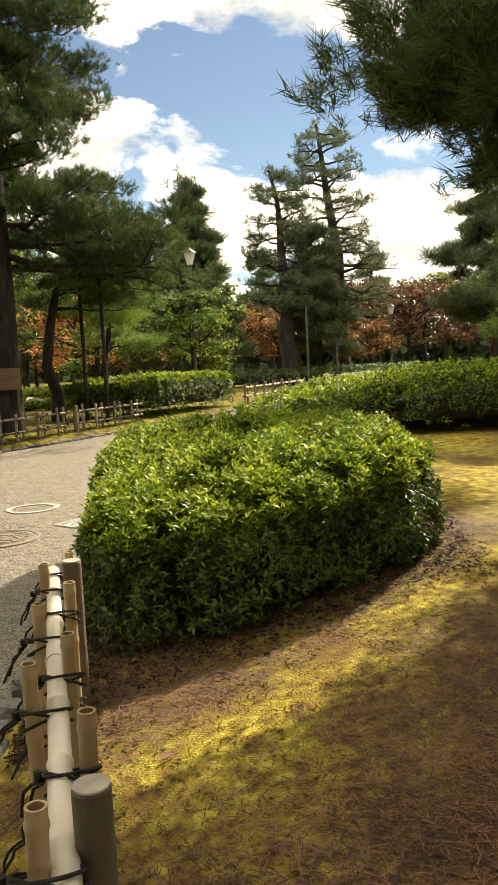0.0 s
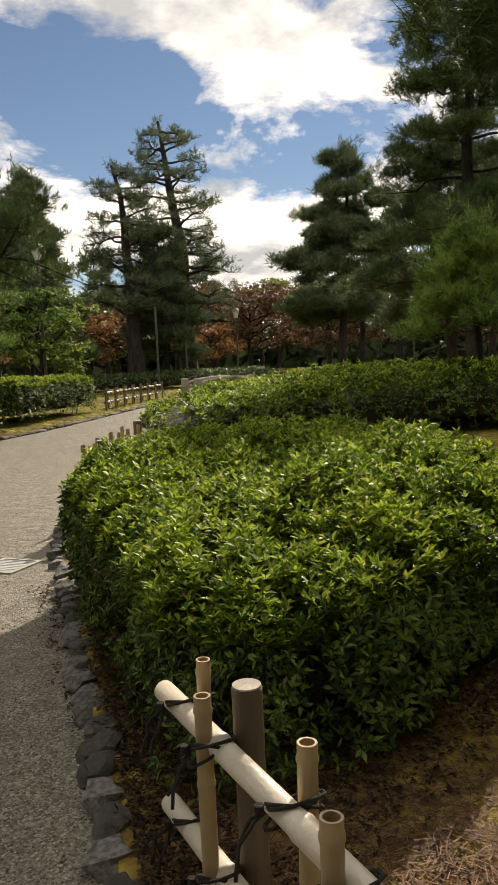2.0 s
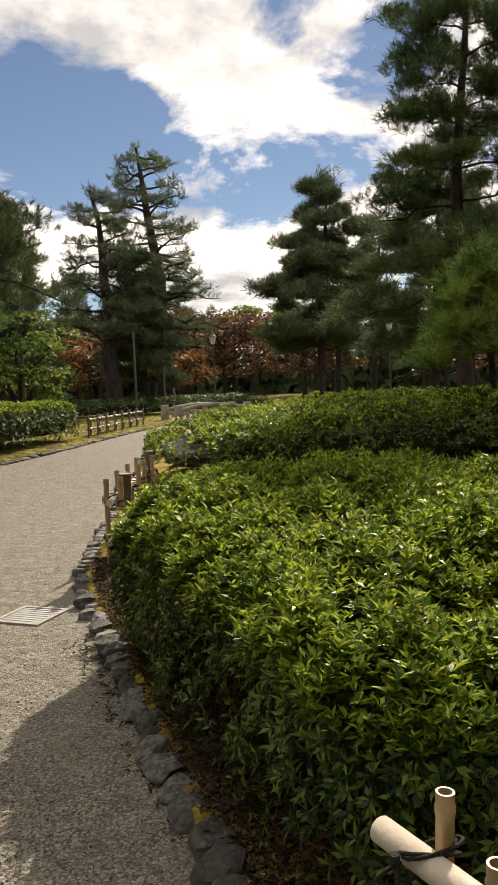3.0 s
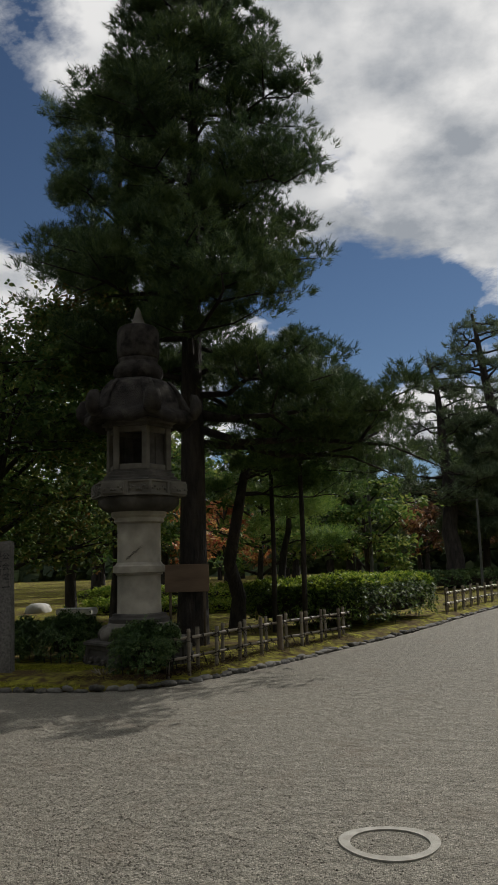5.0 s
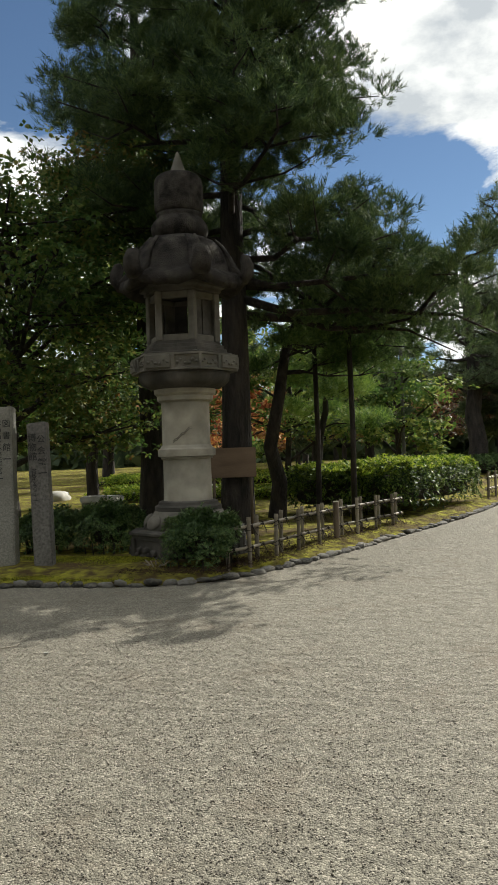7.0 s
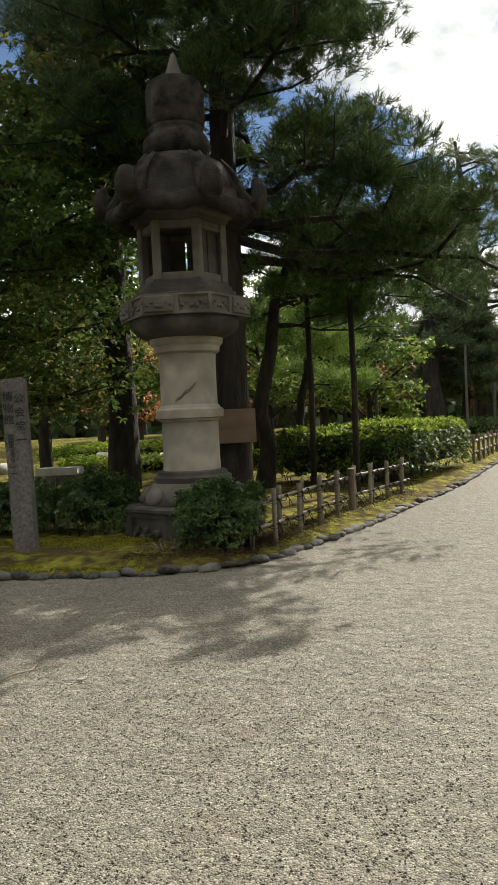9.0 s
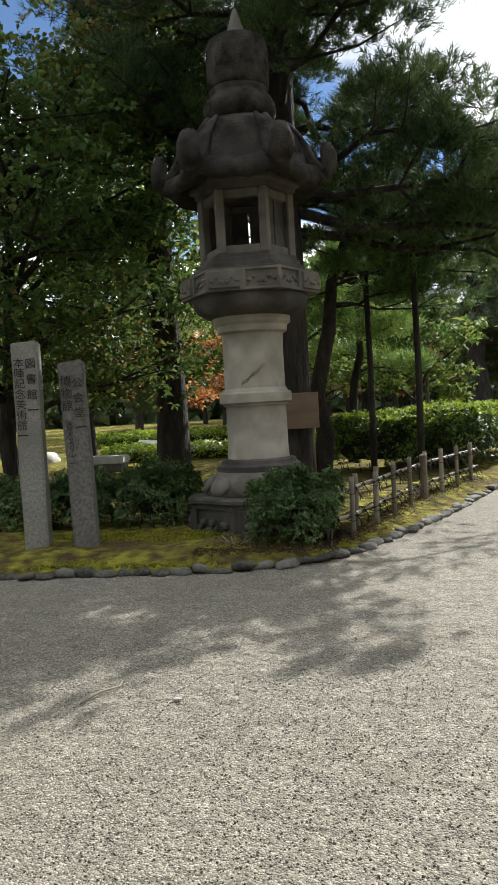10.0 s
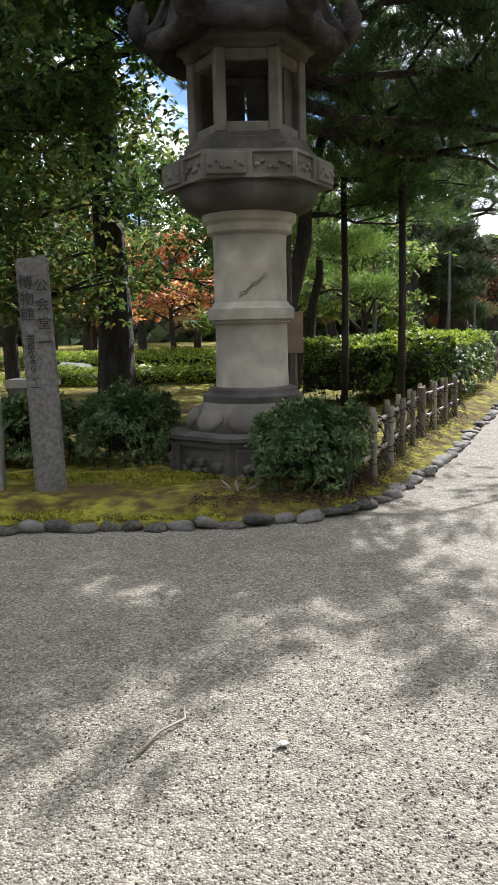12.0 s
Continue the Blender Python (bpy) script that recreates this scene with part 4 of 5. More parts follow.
def stone_post(label, at, turn, width, height, columns, lean=0.0, stone=POST_STONE):
    root = thing("stone_post", label, "stone post", pose(at[0], at[1], 0.05, 0, lean, turn), "inscribed stone posts")
    bm = bmesh.new()
    bmesh.ops.create_cube(bm, size=1.0, matrix=Matrix.Translation((0, 0, height / 2)) @ Matrix.Diagonal((width, width * 0.9, height, 1)))
    bmesh.ops.subdivide_edges(bm, edges=bm.edges, cuts=7, use_grid_fill=True)
    bmesh.ops.bevel(bm, geom=[e for e in bm.edges if len(e.link_faces) == 2 and e.calc_face_angle() > 1], offset=0.015, segments=2, affect="EDGES")
    for v in bm.verts:
        v.co += Vector([noise.noise((v.co.x * 3 + at[0], v.co.y * 3, v.co.z * 2)) * 0.008 for _ in range(3)])
        if v.co.z > height - 0.02:
            v.co.z += 0.02 * noise.noise((v.co.x * 6, v.co.y * 6 + at[0], 1))
    child("shaft", bm_mesh("shaft", bm, stone), root)
    for x, top, size, spacing, body in columns:
        for i, sign in enumerate(body):
            child("carved_character", lettering([sign], size, spacing), root, pose(x, -width * 0.45 - 0.006, top - i * size * spacing, 90, 0, 0), "black carved character")
    return root


stone_post("tall grey granite guide post with two columns of black carved characters", (-8.34, 13.72), 12, 0.24, 2.1,
           [(0.056, 1.85, 0.105, 1.42, list("図書館") + ["━"]), (-0.056, 1.86, 0.102, 0.98, list("本陣記念美術館") + ["━"])])
stone_post("leaning dark grey granite guide post with black carved characters", (-7.86, 13.78), 13, 0.235, 1.89,
           [(0.055, 1.64, 0.105, 1.36, list("公会堂") + ["━"]), (-0.055, 1.66, 0.112, 1.06, list("博物館")), (-0.052, 1.30, 0.066, 0.70, list("︵市民ギャラリ｜︶") + ["━"])], -1.5, DARK_POST_STONE)
prop = thing("wooden_prop", "weathered wooden prop post leaning behind the shrubs", "prop", (-9.93, 15.9, 0.05))
child("shaft", tube_mesh("shaft", [(0.03, 0, -0.1), (0.0, 0, 0.5), (-0.02, 0, 1.0), (-0.03, 0, 1.5)], [0.055, 0.052, 0.05, 0.045], WEATHERED, 9), prop)


# ---- sign board, poles, rock slab
sign = thing("sign_board", "brown wooden notice board tied to the pine trunk", "sign", pose(-6.08, 16.86, 1.05, 0, 0, 8))
bm = bmesh.new()
bmesh.ops.create_cube(bm, size=1.0, matrix=Matrix.Translation((0, 0, 0.26)) @ Matrix.Diagonal((0.78, 0.03, 0.48, 1)))
bmesh.ops.bevel(bm, geom=bm.edges[:], offset=0.006, segments=1, affect="EDGES")
child("board", bm_mesh("board", bm, BOARD), sign)
for x in (-0.3, 0.3):
    child("leg", tube_mesh("leg", [(x, 0.035, -1.02), (x, 0.035, 0.45)], [0.025, 0.025], WOOD_POST, 8), sign)
for k, (x, y, h) in enumerate(((-4.25, 18.66, 3.5), (-4.96, 19.42, 3.4))):
    prop = thing("support_pole", "dark wooden pole propping up a pine limb", "pole", (x, y, 0.08), "support poles under the pine")
    child("pole", tube_mesh("pole", [(0, 0, 0), (0.02, 0.01, h * 0.5), (0, 0.03, h)], [0.055, 0.05, 0.045], BARK, 10), prop)
    child("crosspiece", tube_mesh("crosspiece", [(-0.35, 0, h - 0.03), (0.35, 0.03, h - 0.01)], [0.035, 0.035], BARK, 8), prop)
slab = thing("stone_bench", "flat pale stone slab resting on the lawn", "stone slab", (-10.65, 22.7, 0.1))
bm = bmesh.new()
bmesh.ops.create_cube(bm, size=1.0, matrix=Matrix.Translation((0, 0, 0.32)) @ Matrix.Diagonal((0.95, 0.55, 0.16, 1)))
bmesh.ops.bevel(bm, geom=bm.edges[:], offset=0.03, segments=2, affect="EDGES")
child("top", bm_mesh("top", bm, WHITE_ROCK), slab)
for x in (-0.22, 0.22):
    bm = bmesh.new()
    bmesh.ops.create_cube(bm, size=1.0, matrix=Matrix.Translation((x, 0, 0.12)) @ Matrix.Diagonal((0.42, 0.46, 0.26, 1)))
    child("foot", bm_mesh("foot", bm, KERB_STONE), slab)
ROCKS = stone_meshes("rock", WHITE_ROCK, 3, 77, 0.6)
for k, (x, y, s) in enumerate(((-11.6, 30.0, 1.5), (-9.6, 28.5, 1.2), (-13.8, 27.0, 1.1), (-7.3, 29.4, 0.8))):
    r = new("boulder", ROCKS[k % 3])
    r.matrix_basis = pose(x, y, 0.2, 0, 0, 50 * k) @ Matrix.Diagonal((s, s * 0.8, s * 0.75, 1))
    tagged(r, "pale garden boulder lying on the lawn", "boulder", "boulders on the lawn")


# ---- covers in the path
def manhole(at, radius, turn):
    root = thing("manhole_cover", "round cast-iron manhole cover with raised pattern in the gravel", "manhole cover", pose(at[0], at[1], 0, 0, 0, turn))
    child("frame", lathe("frame", [(radius, 0), (radius, 0.010), (radius - 0.006, 0.014), (radius - 0.035, 0.014), (radius - 0.036, 0.004)], IRON, 48), root)
    r = radius - 0.04
    child("lid", lathe("lid", [(r, 0), (r, 0.010), (r - 0.003, 0.012)], IRON, 48), root)
    for r0, r1 in ((r - 0.055, r - 0.045), (r - 0.10, r - 0.09), (0.105, 0.115), (0.05, 0.065)):
        bm = bmesh.new()
        for k in range(40):
            a, b = 2 * math.pi * k / 40, 2 * math.pi * (k + 1) / 40
            vs = [bm.verts.new((q * math.cos(c), q * math.sin(c), 0.016)) for q, c in ((r0, a), (r1, a), (r1, b), (r0, b))]
            bm.faces.new(vs)
        bmesh.ops.remove_doubles(bm, verts=bm.verts, dist=0.0005)
        g = bmesh.ops.extrude_face_region(bm, geom=bm.faces[:])
        for v in g["geom"]:
            if isinstance(v, bmesh.types.BMVert):
                v.co.z = 0.0115
        child("raised_ring", bm_mesh("raised_ring", bm, IRON), root)
    for k in range(16):
        a = 2 * math.pi * k / 16
        for rr, w, l in ((0.165, 0.02, 0.075), (r - 0.075, 0.02, 0.022)):
            bm = bmesh.new()
            bmesh.ops.create_cube(bm, size=1.0, matrix=pose(rr * math.cos(a), rr * math.sin(a), 0.014, 0, 0, math.degrees(a) + (20 if rr < 0.2 else 0)) @ Matrix.Diagonal((l, w, 0.006, 1)))
            child("raised_bar", bm_mesh("raised_bar", bm, IRON), root)
    return root


manhole((-2.31, 6.67), 0.36, 10)
bm = bmesh.new()
ring = thing("concrete_ring", "flush oval concrete ring holding gravel in the path", "concrete ring", pose(-2.5, 8.12, 0, 0, 0, 8))
N = 40
for k in range(N):
    a, b = 2 * math.pi * k / N, 2 * math.pi * (k + 1) / N
    vs = [bm.verts.new((q * math.cos(c), q * 0.95 * math.sin(c), 0.010)) for q, c in ((0.22, a), (0.28 + 0.012 * math.sin(3 * a), a), (0.28 + 0.012 * math.sin(3 * b), b), (0.22, b))]
    bm.faces.new(vs)
bmesh.ops.remove_doubles(bm, verts=bm.verts, dist=0.0005)
g = bmesh.ops.extrude_face_region(bm, geom=bm.faces[:])
for v in g["geom"]:
    if isinstance(v, bmesh.types.BMVert):
        v.co.z = -0.02
child("rim", bm_mesh("rim", bm, CONCRETE), ring)
pit = thing("drain_cover", "square steel drain cover in a pale concrete frame", "drain cover", pose(-1.73, 7.25, 0, 0, 0, -32))
for sx_, sy_, w, h in ((0, 0.165, 0.36, 0.03), (0, -0.165, 0.36, 0.03), (0.165, 0, 0.03, 0.30), (-0.165, 0, 0.03, 0.30)):
    bm = bmesh.new()
    bmesh.ops.create_cube(bm, size=1.0, matrix=Matrix.Translation((sx_, sy_, 0.0)) @ Matrix.Diagonal((w, h, 0.024, 1)))
    child("frame_side", bm_mesh("frame_side", bm, CONCRETE), pit)
bm = bmesh.new()
bmesh.ops.create_cube(bm, size=1.0, matrix=Matrix.Diagonal((0.298, 0.298, 0.014, 1)))
child("plate", bm_mesh("plate", bm, STEEL), pit)
for k in range(-3, 4):
    bm = bmesh.new()
    bmesh.ops.create_cube(bm, size=1.0, matrix=Matrix.Translation((0, k * 0.04, 0.008)) @ Matrix.Diagonal((0.27, 0.012, 0.003, 1)))
    child("rib", bm_mesh("rib", bm, STEEL), pit)


# ---- stone bridge, lamp posts
bridge = thing("stone_bridge", "small arched stone bridge with low stone railings", "bridge", pose(3.35, 33.0, 0, 0, 0, 18) @ Matrix.Scale(0.74, 4))


def bridge_box(name, x, y, z, sx_, sy_, sz_, parent, pitch=0.0):
    b = bmesh.new()
    bmesh.ops.create_cube(b, size=1.0, matrix=Matrix.Diagonal((sx_, sy_, sz_, 1)))
    bmesh.ops.bevel(b, geom=b.edges[:], offset=0.02, segments=1, affect="EDGES")
    return child(name, bm_mesh(name, b, STONE), parent, pose(x, y, z, 0, pitch, 0))


for side in (-0.9, 0.9):
    for x in (-2.05, 2.05):
        bridge_box("end_post", x, side, 0.5, 0.34, 0.34, 1.0, bridge)
    for k in range(6):
        x = -1.55 + k * 0.62
        bridge_box("baluster", x, side, 0.42 + 0.16 * (1 - (x / 2) ** 2), 0.16, 0.16, 0.36, bridge)
    pts = [(-1.95 + 3.9 * i / 12, side, 0.70 + 0.24 * (1 - ((i - 6) / 6) ** 2)) for i in range(13)]
    child("handrail", tube_mesh("handrail", pts, [0.11] * 13, STONE, 8), bridge)
verts = []
for i in range(13):
    x = -2.1 + 4.2 * i / 12
    z = 0.16 + 0.2 * (1 - ((i - 6) / 6) ** 2)
    verts += [(x, -1.05, z), (x, 1.05, z), (x, 1.05, z - 0.22), (x, -1.05, z - 0.22)]
faces = []
for i in range(12):
    for k in range(4):
        faces.append((i * 4 + k, i * 4 + (k + 1) % 4, i * 4 + 4 + (k + 1) % 4, i * 4 + 4 + k))
child("deck", np_mesh("deck", verts, faces, STONE), bridge)


def lamp_post(at, height):
    root = thing("street_lamp", "slim dark lamp post with a white glass lantern head", "street lamp", (at[0], at[1], 0.08), "park lamp posts")
    child("pole", lathe("pole", [(0.09, 0), (0.09, 0.5), (0.055, 0.55), (0.045, height - 0.5), (0.07, height - 0.48)], LAMP_IRON, 12), root)
    child("glass", lathe("glass", [(0.10, height - 0.47), (0.20, height - 0.08), (0.19, height - 0.06)], MILK_GLASS, 6, 0, False), root, None, "white glass lantern")
    child("cap", lathe("cap", [(0.25, height - 0.06), (0.23, height - 0.03), (0.06, height + 0.1), (0.02, height + 0.2)], LAMP_IRON, 6, 0, False), root)
    return root


lamp_post((-3.3, 28.2), 5.35)
lamp_post((6.0, 47.0), 4.2)
lamp_post((16.5, 46.0), 4.6)
for x, y, h in ((0.9, 38.0, 3.9), (2.4, 40.0, 2.4)):
    p = thing("slim_pole", "slim pale metal pole standing on the lawn", "pole", (x, y, 0.05), "slim poles on the lawn")
    child("shaft", lathe("shaft", [(0.06, 0), (0.05, h), (0.0, h + 0.02)], LAMP_IRON, 8), p)


# ---- trees
def trunk_points(rng, height, lean, wobble, n=9):
    pts, off = [], Vector((0, 0, 0))
    for i in range(n):
        t = i / (n - 1)
        off = off + Vector((rng.uniform(-1, 1), rng.uniform(-1, 1), 0)) * wobble * (0.4 if i < 2 else 1)
        pts.append(Vector((lean[0] * t * t, lean[1] * t * t, height * t)) + off * (1 if i else 0))
    return pts


def at_height(pts, z):
    for a, b in zip(pts, pts[1:]):
        if a.z <= z <= b.z:
            return a.lerp(b, (z - a.z) / max(b.z - a.z, 1e-6))
    return pts[-1]


def pine(label, at, height, girth, profile, limbs, tufts, needles, length, width, mat, seed, lean=(0, 0), wobble=0.12, low=0.25, pad=(0.75, 0.28), extra=(), path=None,
         droop=0.05, group="", ground=0.05, spread=0.75, open_core=0.35, name="pine_tree", joined=False, wild=0.07):
    """A pine: tapered trunk, kinked limbs, and needle pads along the outer part of each limb. profile(f) gives the crown's reach at the share f of the height."""
    rng = random.Random(seed)
    nrg = np.random.default_rng(seed)
    root = thing(name, label, "tree", (at[0], at[1], ground), group)
    pts = [Vector(p) for p in path] if path else trunk_points(rng, height, lean, wobble)
    n = len(pts)
    radii = [girth * (1 - 0.86 * (i / (n - 1)) ** 1.1) for i in range(n)]
    pts = [pts[0] - Vector((0, 0, 0.15))] + [pts[0] + Vector((0, 0, 0.12))] + pts[1:]
    radii = [girth * 1.45, girth * 1.12] + radii[1:]
    child("trunk", tube_mesh("trunk", pts, radii, BARK, 12), root)
    spots, ways = [], []

    def add_pads(a, b, reach, share0):
        d = b - a
        count = max(3, int(tufts * (0.4 + reach * 0.35)))
        rx, rz = pad[0] * (0.42 + 0.14 * reach), pad[1] * (0.8 + 0.15 * reach)
        pads = max(1, round(d.length * (1 - share0) / (rx * 0.95)))
        side = np.array(d.cross(Vector((0, 0, 1))).normalized()) if d.length else np.array((1, 0, 0))
        for k in range(pads):
            n_here = max(2, count // pads)
            t = share0 + (1.0 - share0) * (k + nrg.uniform(0.35, 0.95)) / pads
            r_pad = rx * nrg.uniform(0.65, 1.1)
            centre = np.array(a) + t * np.array(d) + side * nrg.uniform(-0.45, 0.45) * rx + np.array((0, 0, nrg.uniform(-0.05, 0.12)))
            ang, rad = nrg.uniform(0, 6.283, n_here), np.sqrt(nrg.uniform(0, 1, n_here))
            ragged = 1 + 0.22 * np.sin(3 * ang + k) + 0.12 * np.sin(7 * ang)
            out = np.stack([np.cos(ang), np.sin(ang), np.zeros(n_here)], 1)
            rise = rz * (1 - rad ** 2) * nrg.uniform(0.25, 1.0, n_here) - 0.08 * rz
            spots.append(centre + out * (r_pad * rad * ragged)[:, None] + np.stack([np.zeros(n_here), np.zeros(n_here), rise], 1))
            ways.append(out * (0.25 + 0.75 * rad)[:, None] + np.array((0, 0, 0.75)) + nrg.normal(size=(n_here, 3)) * 0.25)

    wood = bmesh.new()

    def timber(kind, mesh):
        if joined or kind == "branch":
            wood.from_mesh(mesh)
            bpy.data.meshes.remove(mesh)
        else:
            child(kind, mesh, root)

    spec = []
    for k in range(limbs):
        f = low + (0.97 - low) * (k + rng.uniform(0.1, 0.9)) / limbs
        spec.append((f * height, 2.399 * k + rng.uniform(-0.5, 0.5), profile(f) * rng.uniform(0.72, 1.08), None))
    spec += [(z, radians(a), r, dz) for z, a, r, dz in extra]
    for z, a, reach, dz in spec:
        o = at_height(pts, z)
        way = Vector((math.cos(a), math.sin(a), 0))
        sidev = Vector((-way.y, way.x, 0))
        rise = (rng.uniform(-0.05 - wild, 0.22 + wild) - droop) * reach if dz is None else dz
        lp = [o]
        for i in range(1, 6):
            u = i / 5
            kink = Vector((rng.uniform(-1, 1), rng.uniform(-1, 1), rng.uniform(-0.7, 0.9))) * 0.07 * reach
            lp.append(o + way * reach * u + Vector((0, 0, rise * u)) + kink * (0 if i == 5 else 1))
        g = girth * 0.34 * max(0.35, 1 - z / height) ** 0.6 * (0.55 + 0.12 * reach)
        timber("limb", tube_mesh("limb", lp, [g, g * 0.8, g * 0.62, g * 0.46, g * 0.3, g * 0.12], BARK, 7))
        add_pads(o, lp[-1], reach, open_core)
        # side branches with pads of their own
        for s in (-1, 1):
            for u in ((2, 3) if reach > 1.2 else (3,)):
                q = lp[u]
                e = q + (way * 0.5 + sidev * s).normalized() * reach * rng.uniform(0.28, 0.45) + Vector((0, 0, rng.uniform(-0.03, 0.16) * reach))
                timber("branch", tube_mesh("branch", [q, q.lerp(e, 0.5) + Vector((0, 0, rng.uniform(-0.06, 0.08) * reach)), e], [g * 0.4, g * 0.26, g * 0.08], BARK, 5))
                add_pads(q, e, reach * 0.6, 0.3)
    child("branchwork", bm_mesh("branchwork", wood, BARK, True), root)["kind"] = "stuff"
    tip = pts[-1]
    spots.append(np.array(tip)[None] + nrg.normal(size=(tufts, 3)) * np.array((0.35, 0.35, 0.3)) * pad[0])
    ways.append(np.tile((0, 0, 1.0), (tufts, 1)) + nrg.normal(size=(tufts, 3)) * 0.5)
    v, f = needle_cloud(nrg, np.concatenate(spots), np.concatenate(ways), needles, length, width, spread)
    child("crown", np_mesh("crown", v, f, mat), root)["kind"] = "stuff"
    return root


def big_profile(f):
    return 3.15 if f < 0.5 else 3.15 - 2.2 * ((f - 0.5) / 0.5) ** 1.2


pine("huge dark dense pine towering over the stone lantern", (-6.08, 17.2), 13.6, 0.27, big_profile, 46, 115, 26, 0.13, 0.011, NEEDLE, 101, (0.5, -0.2), 0.05, 0.36, (0.72, 0.42),
     extra=[(4.3, -8, 3.6, -0.3), (4.0, 10, 4.6, -0.9), (3.7, 28, 4.2, -0.6), (4.6, -25, 3.0, -0.1), (4.9, 170, 2.6, 0.5), (4.2, 45, 4.4, -0.4), (4.6, 75, 3.6, 0.0)], group="garden pines", open_core=0.12, spread=0.5)
pine("tall pine with a thick dark trunk on the lawn", (-8.61, 20.56), 13.0, 0.30, lambda f: 3.6 - 2.2 * f, 26, 70, 20, 0.18, 0.014, NEEDLE, 103, (-0.2, 0.3), 0.07, 0.42, (0.8, 0.35),
     extra=[(4.6, 190, 3.4, 0.2), (4.4, 240, 3.0, -0.3)], group="garden pines")
pine("small crooked pine with a leaning trunk behind the fence", (-5.85, 19.9), 5.6, 0.17, lambda f: 2.2 - 1.0 * f, 12, 42, 22, 0.15, 0.013, NEEDLE_MID, 107, low=0.5,
     path=[(0, 0, 0), (0.12, -0.3, 0.8), (0.02, -0.7, 1.5), (0.28, -1.0, 2.5), (0.35, -0.6, 3.3), (0.7, -0.2, 4.3), (1.3, 0.1, 4.9), (1.5, 0.2, 5.6)],
     extra=[(3.2, 0, 3.0, 0.1), (3.4, 60, 3.2, 0.2), (2.9, 30, 2.6, 0.0)], group="garden pines")
pine("small crooked pine beside its support poles", (-5.3, 22.6), 4.6, 0.12, lambda f: 2.0 - 0.9 * f, 10, 45, 16, 0.2, 0.015, NEEDLE_FRESH, 109, (0.5, 0.2), 0.16, 0.4, group="garden pines")
# upper crown and the second limb list are unseen, added to shade the bed
pine("overhanging dark pine beside the path, with added unseen limbs that shade the bed", (2.95, 4.75), 7.2, 0.16, lambda f: 3.4 - 1.6 * f, 12, 120, 36, 0.12, 0.0078, NEEDLE, 113, (0.1, 0.1), 0.08, 0.66, (0.62, 0.34),
     extra=[(2.25, 186, 2.2, 0.35), (2.5, 182, 2.1, 0.15), (2.35, 200, 1.9, 0.2), (2.6, 190, 2.0, 0.35), (2.75, 175, 1.9, 0.4), (2.9, 205, 1.8, 0.3), (2.5, 192, 2.1, 0.1), (2.4, 196, 1.9, 0.1),
            (2.65, 180, 2.1, 0.1), (2.25, 204, 1.9, 0.1), (2.0, 198, 1.7, 0.0), (2.1, 184, 1.7, 0.05), (4.2, 120, 2.2, 0.4), (2.4, -30, 2.2, 0.2), (3.0, -60, 2.2, 0.3)]
     + [(z + 0.05 * k, az, r, 0.12) for z in (2.25, 2.65) for k, (az, r) in enumerate(((45, 3.3), (57, 2.8), (70, 2.1), (90, 1.2), (122, 0.8), (150, 1.0), (168, 1.3), (25, 2.6), (225, 1.5), (250, 1.6)))],
     group="garden pines", ground=0.3, open_core=0.15)
pine("young pine with bright green needles behind the hedge", (4.6, 12.3), 2.8, 0.08, lambda f: 1.1 - 0.9 * max(0, f - 0.5) / 0.5, 18, 60, 20, 0.15, 0.014, NEEDLE_FRESH, 127, (-0.1, 0), 0.08, 0.46, (0.7, 0.3),
     group="garden pines", ground=0.3)
pine("tall layered dark pine rising behind the hedge", (8.8, 21.5), 13.0, 0.24, lambda f: 4.2 - 2.6 * f, 34, 70, 20, 0.2, 0.016, NEEDLE, 131, (0.6, 0.2), 0.16, 0.22, (0.9, 0.38), group="garden pines", ground=0.3)
pine("tall dark pine beyond the long hedge", (11.6, 29.5), 9.6, 0.2, lambda f: 3.2 - 1.9 * f, 22, 70, 11, 0.32, 0.034, NEEDLE_FAR, 137, (0.3, 0), 0.12, 0.2, (0.9, 0.4), group="garden pines", ground=0.3)
pine("broad dark pine with an open fork on the far lawn", (11.0, 42.0), 11.8, 0.26, lambda f: 2.2 + 1.6 * (1 - abs(f - 0.45) * 2) if f < 0.85 else 1.4, 26, 70, 11, 0.42, 0.045, NEEDLE_FAR, 139, (0.2, 0), 0.14, 0.25,
     (0.9, 0.42), group="garden pines")


pine("tall spare old pine with twisted bare limbs", (3.0, 45.0), 14.2, 0.52, lambda f: 1.4 + 3.4 * (1 - f) ** 0.7 if f > 0.3 else 3.0, 48, 15, 11, 0.24, 0.026, NEEDLE_FAR, 149, (-0.8, 0), 0.2, 0.26, (0.42, 0.3),
     group="old far pines", open_core=0.4, wild=0.26)
pine("tall spare old pine with a crooked top", (-0.1, 40.3), 11.0, 0.44, lambda f: 1.3 + 2.0 * (1 - f) ** 0.8, 38, 15, 11, 0.24, 0.026, NEEDLE_FAR, 151, (-0.7, 0), 0.25, 0.3, (0.42, 0.3),
     group="old far pines", open_core=0.4, wild=0.26)
pine("dense dark conifer with a pointed top on the far lawn", (-4.8, 41.5), 10.6, 0.24, lambda f: 3.3 * (1 - f) ** 0.75 + 0.25, 30, 70, 11, 0.42, 0.05, NEEDLE_FAR, 157, (0, 0), 0.08, 0.18, (0.8, 0.4), group="old far pines", open_core=0.1)
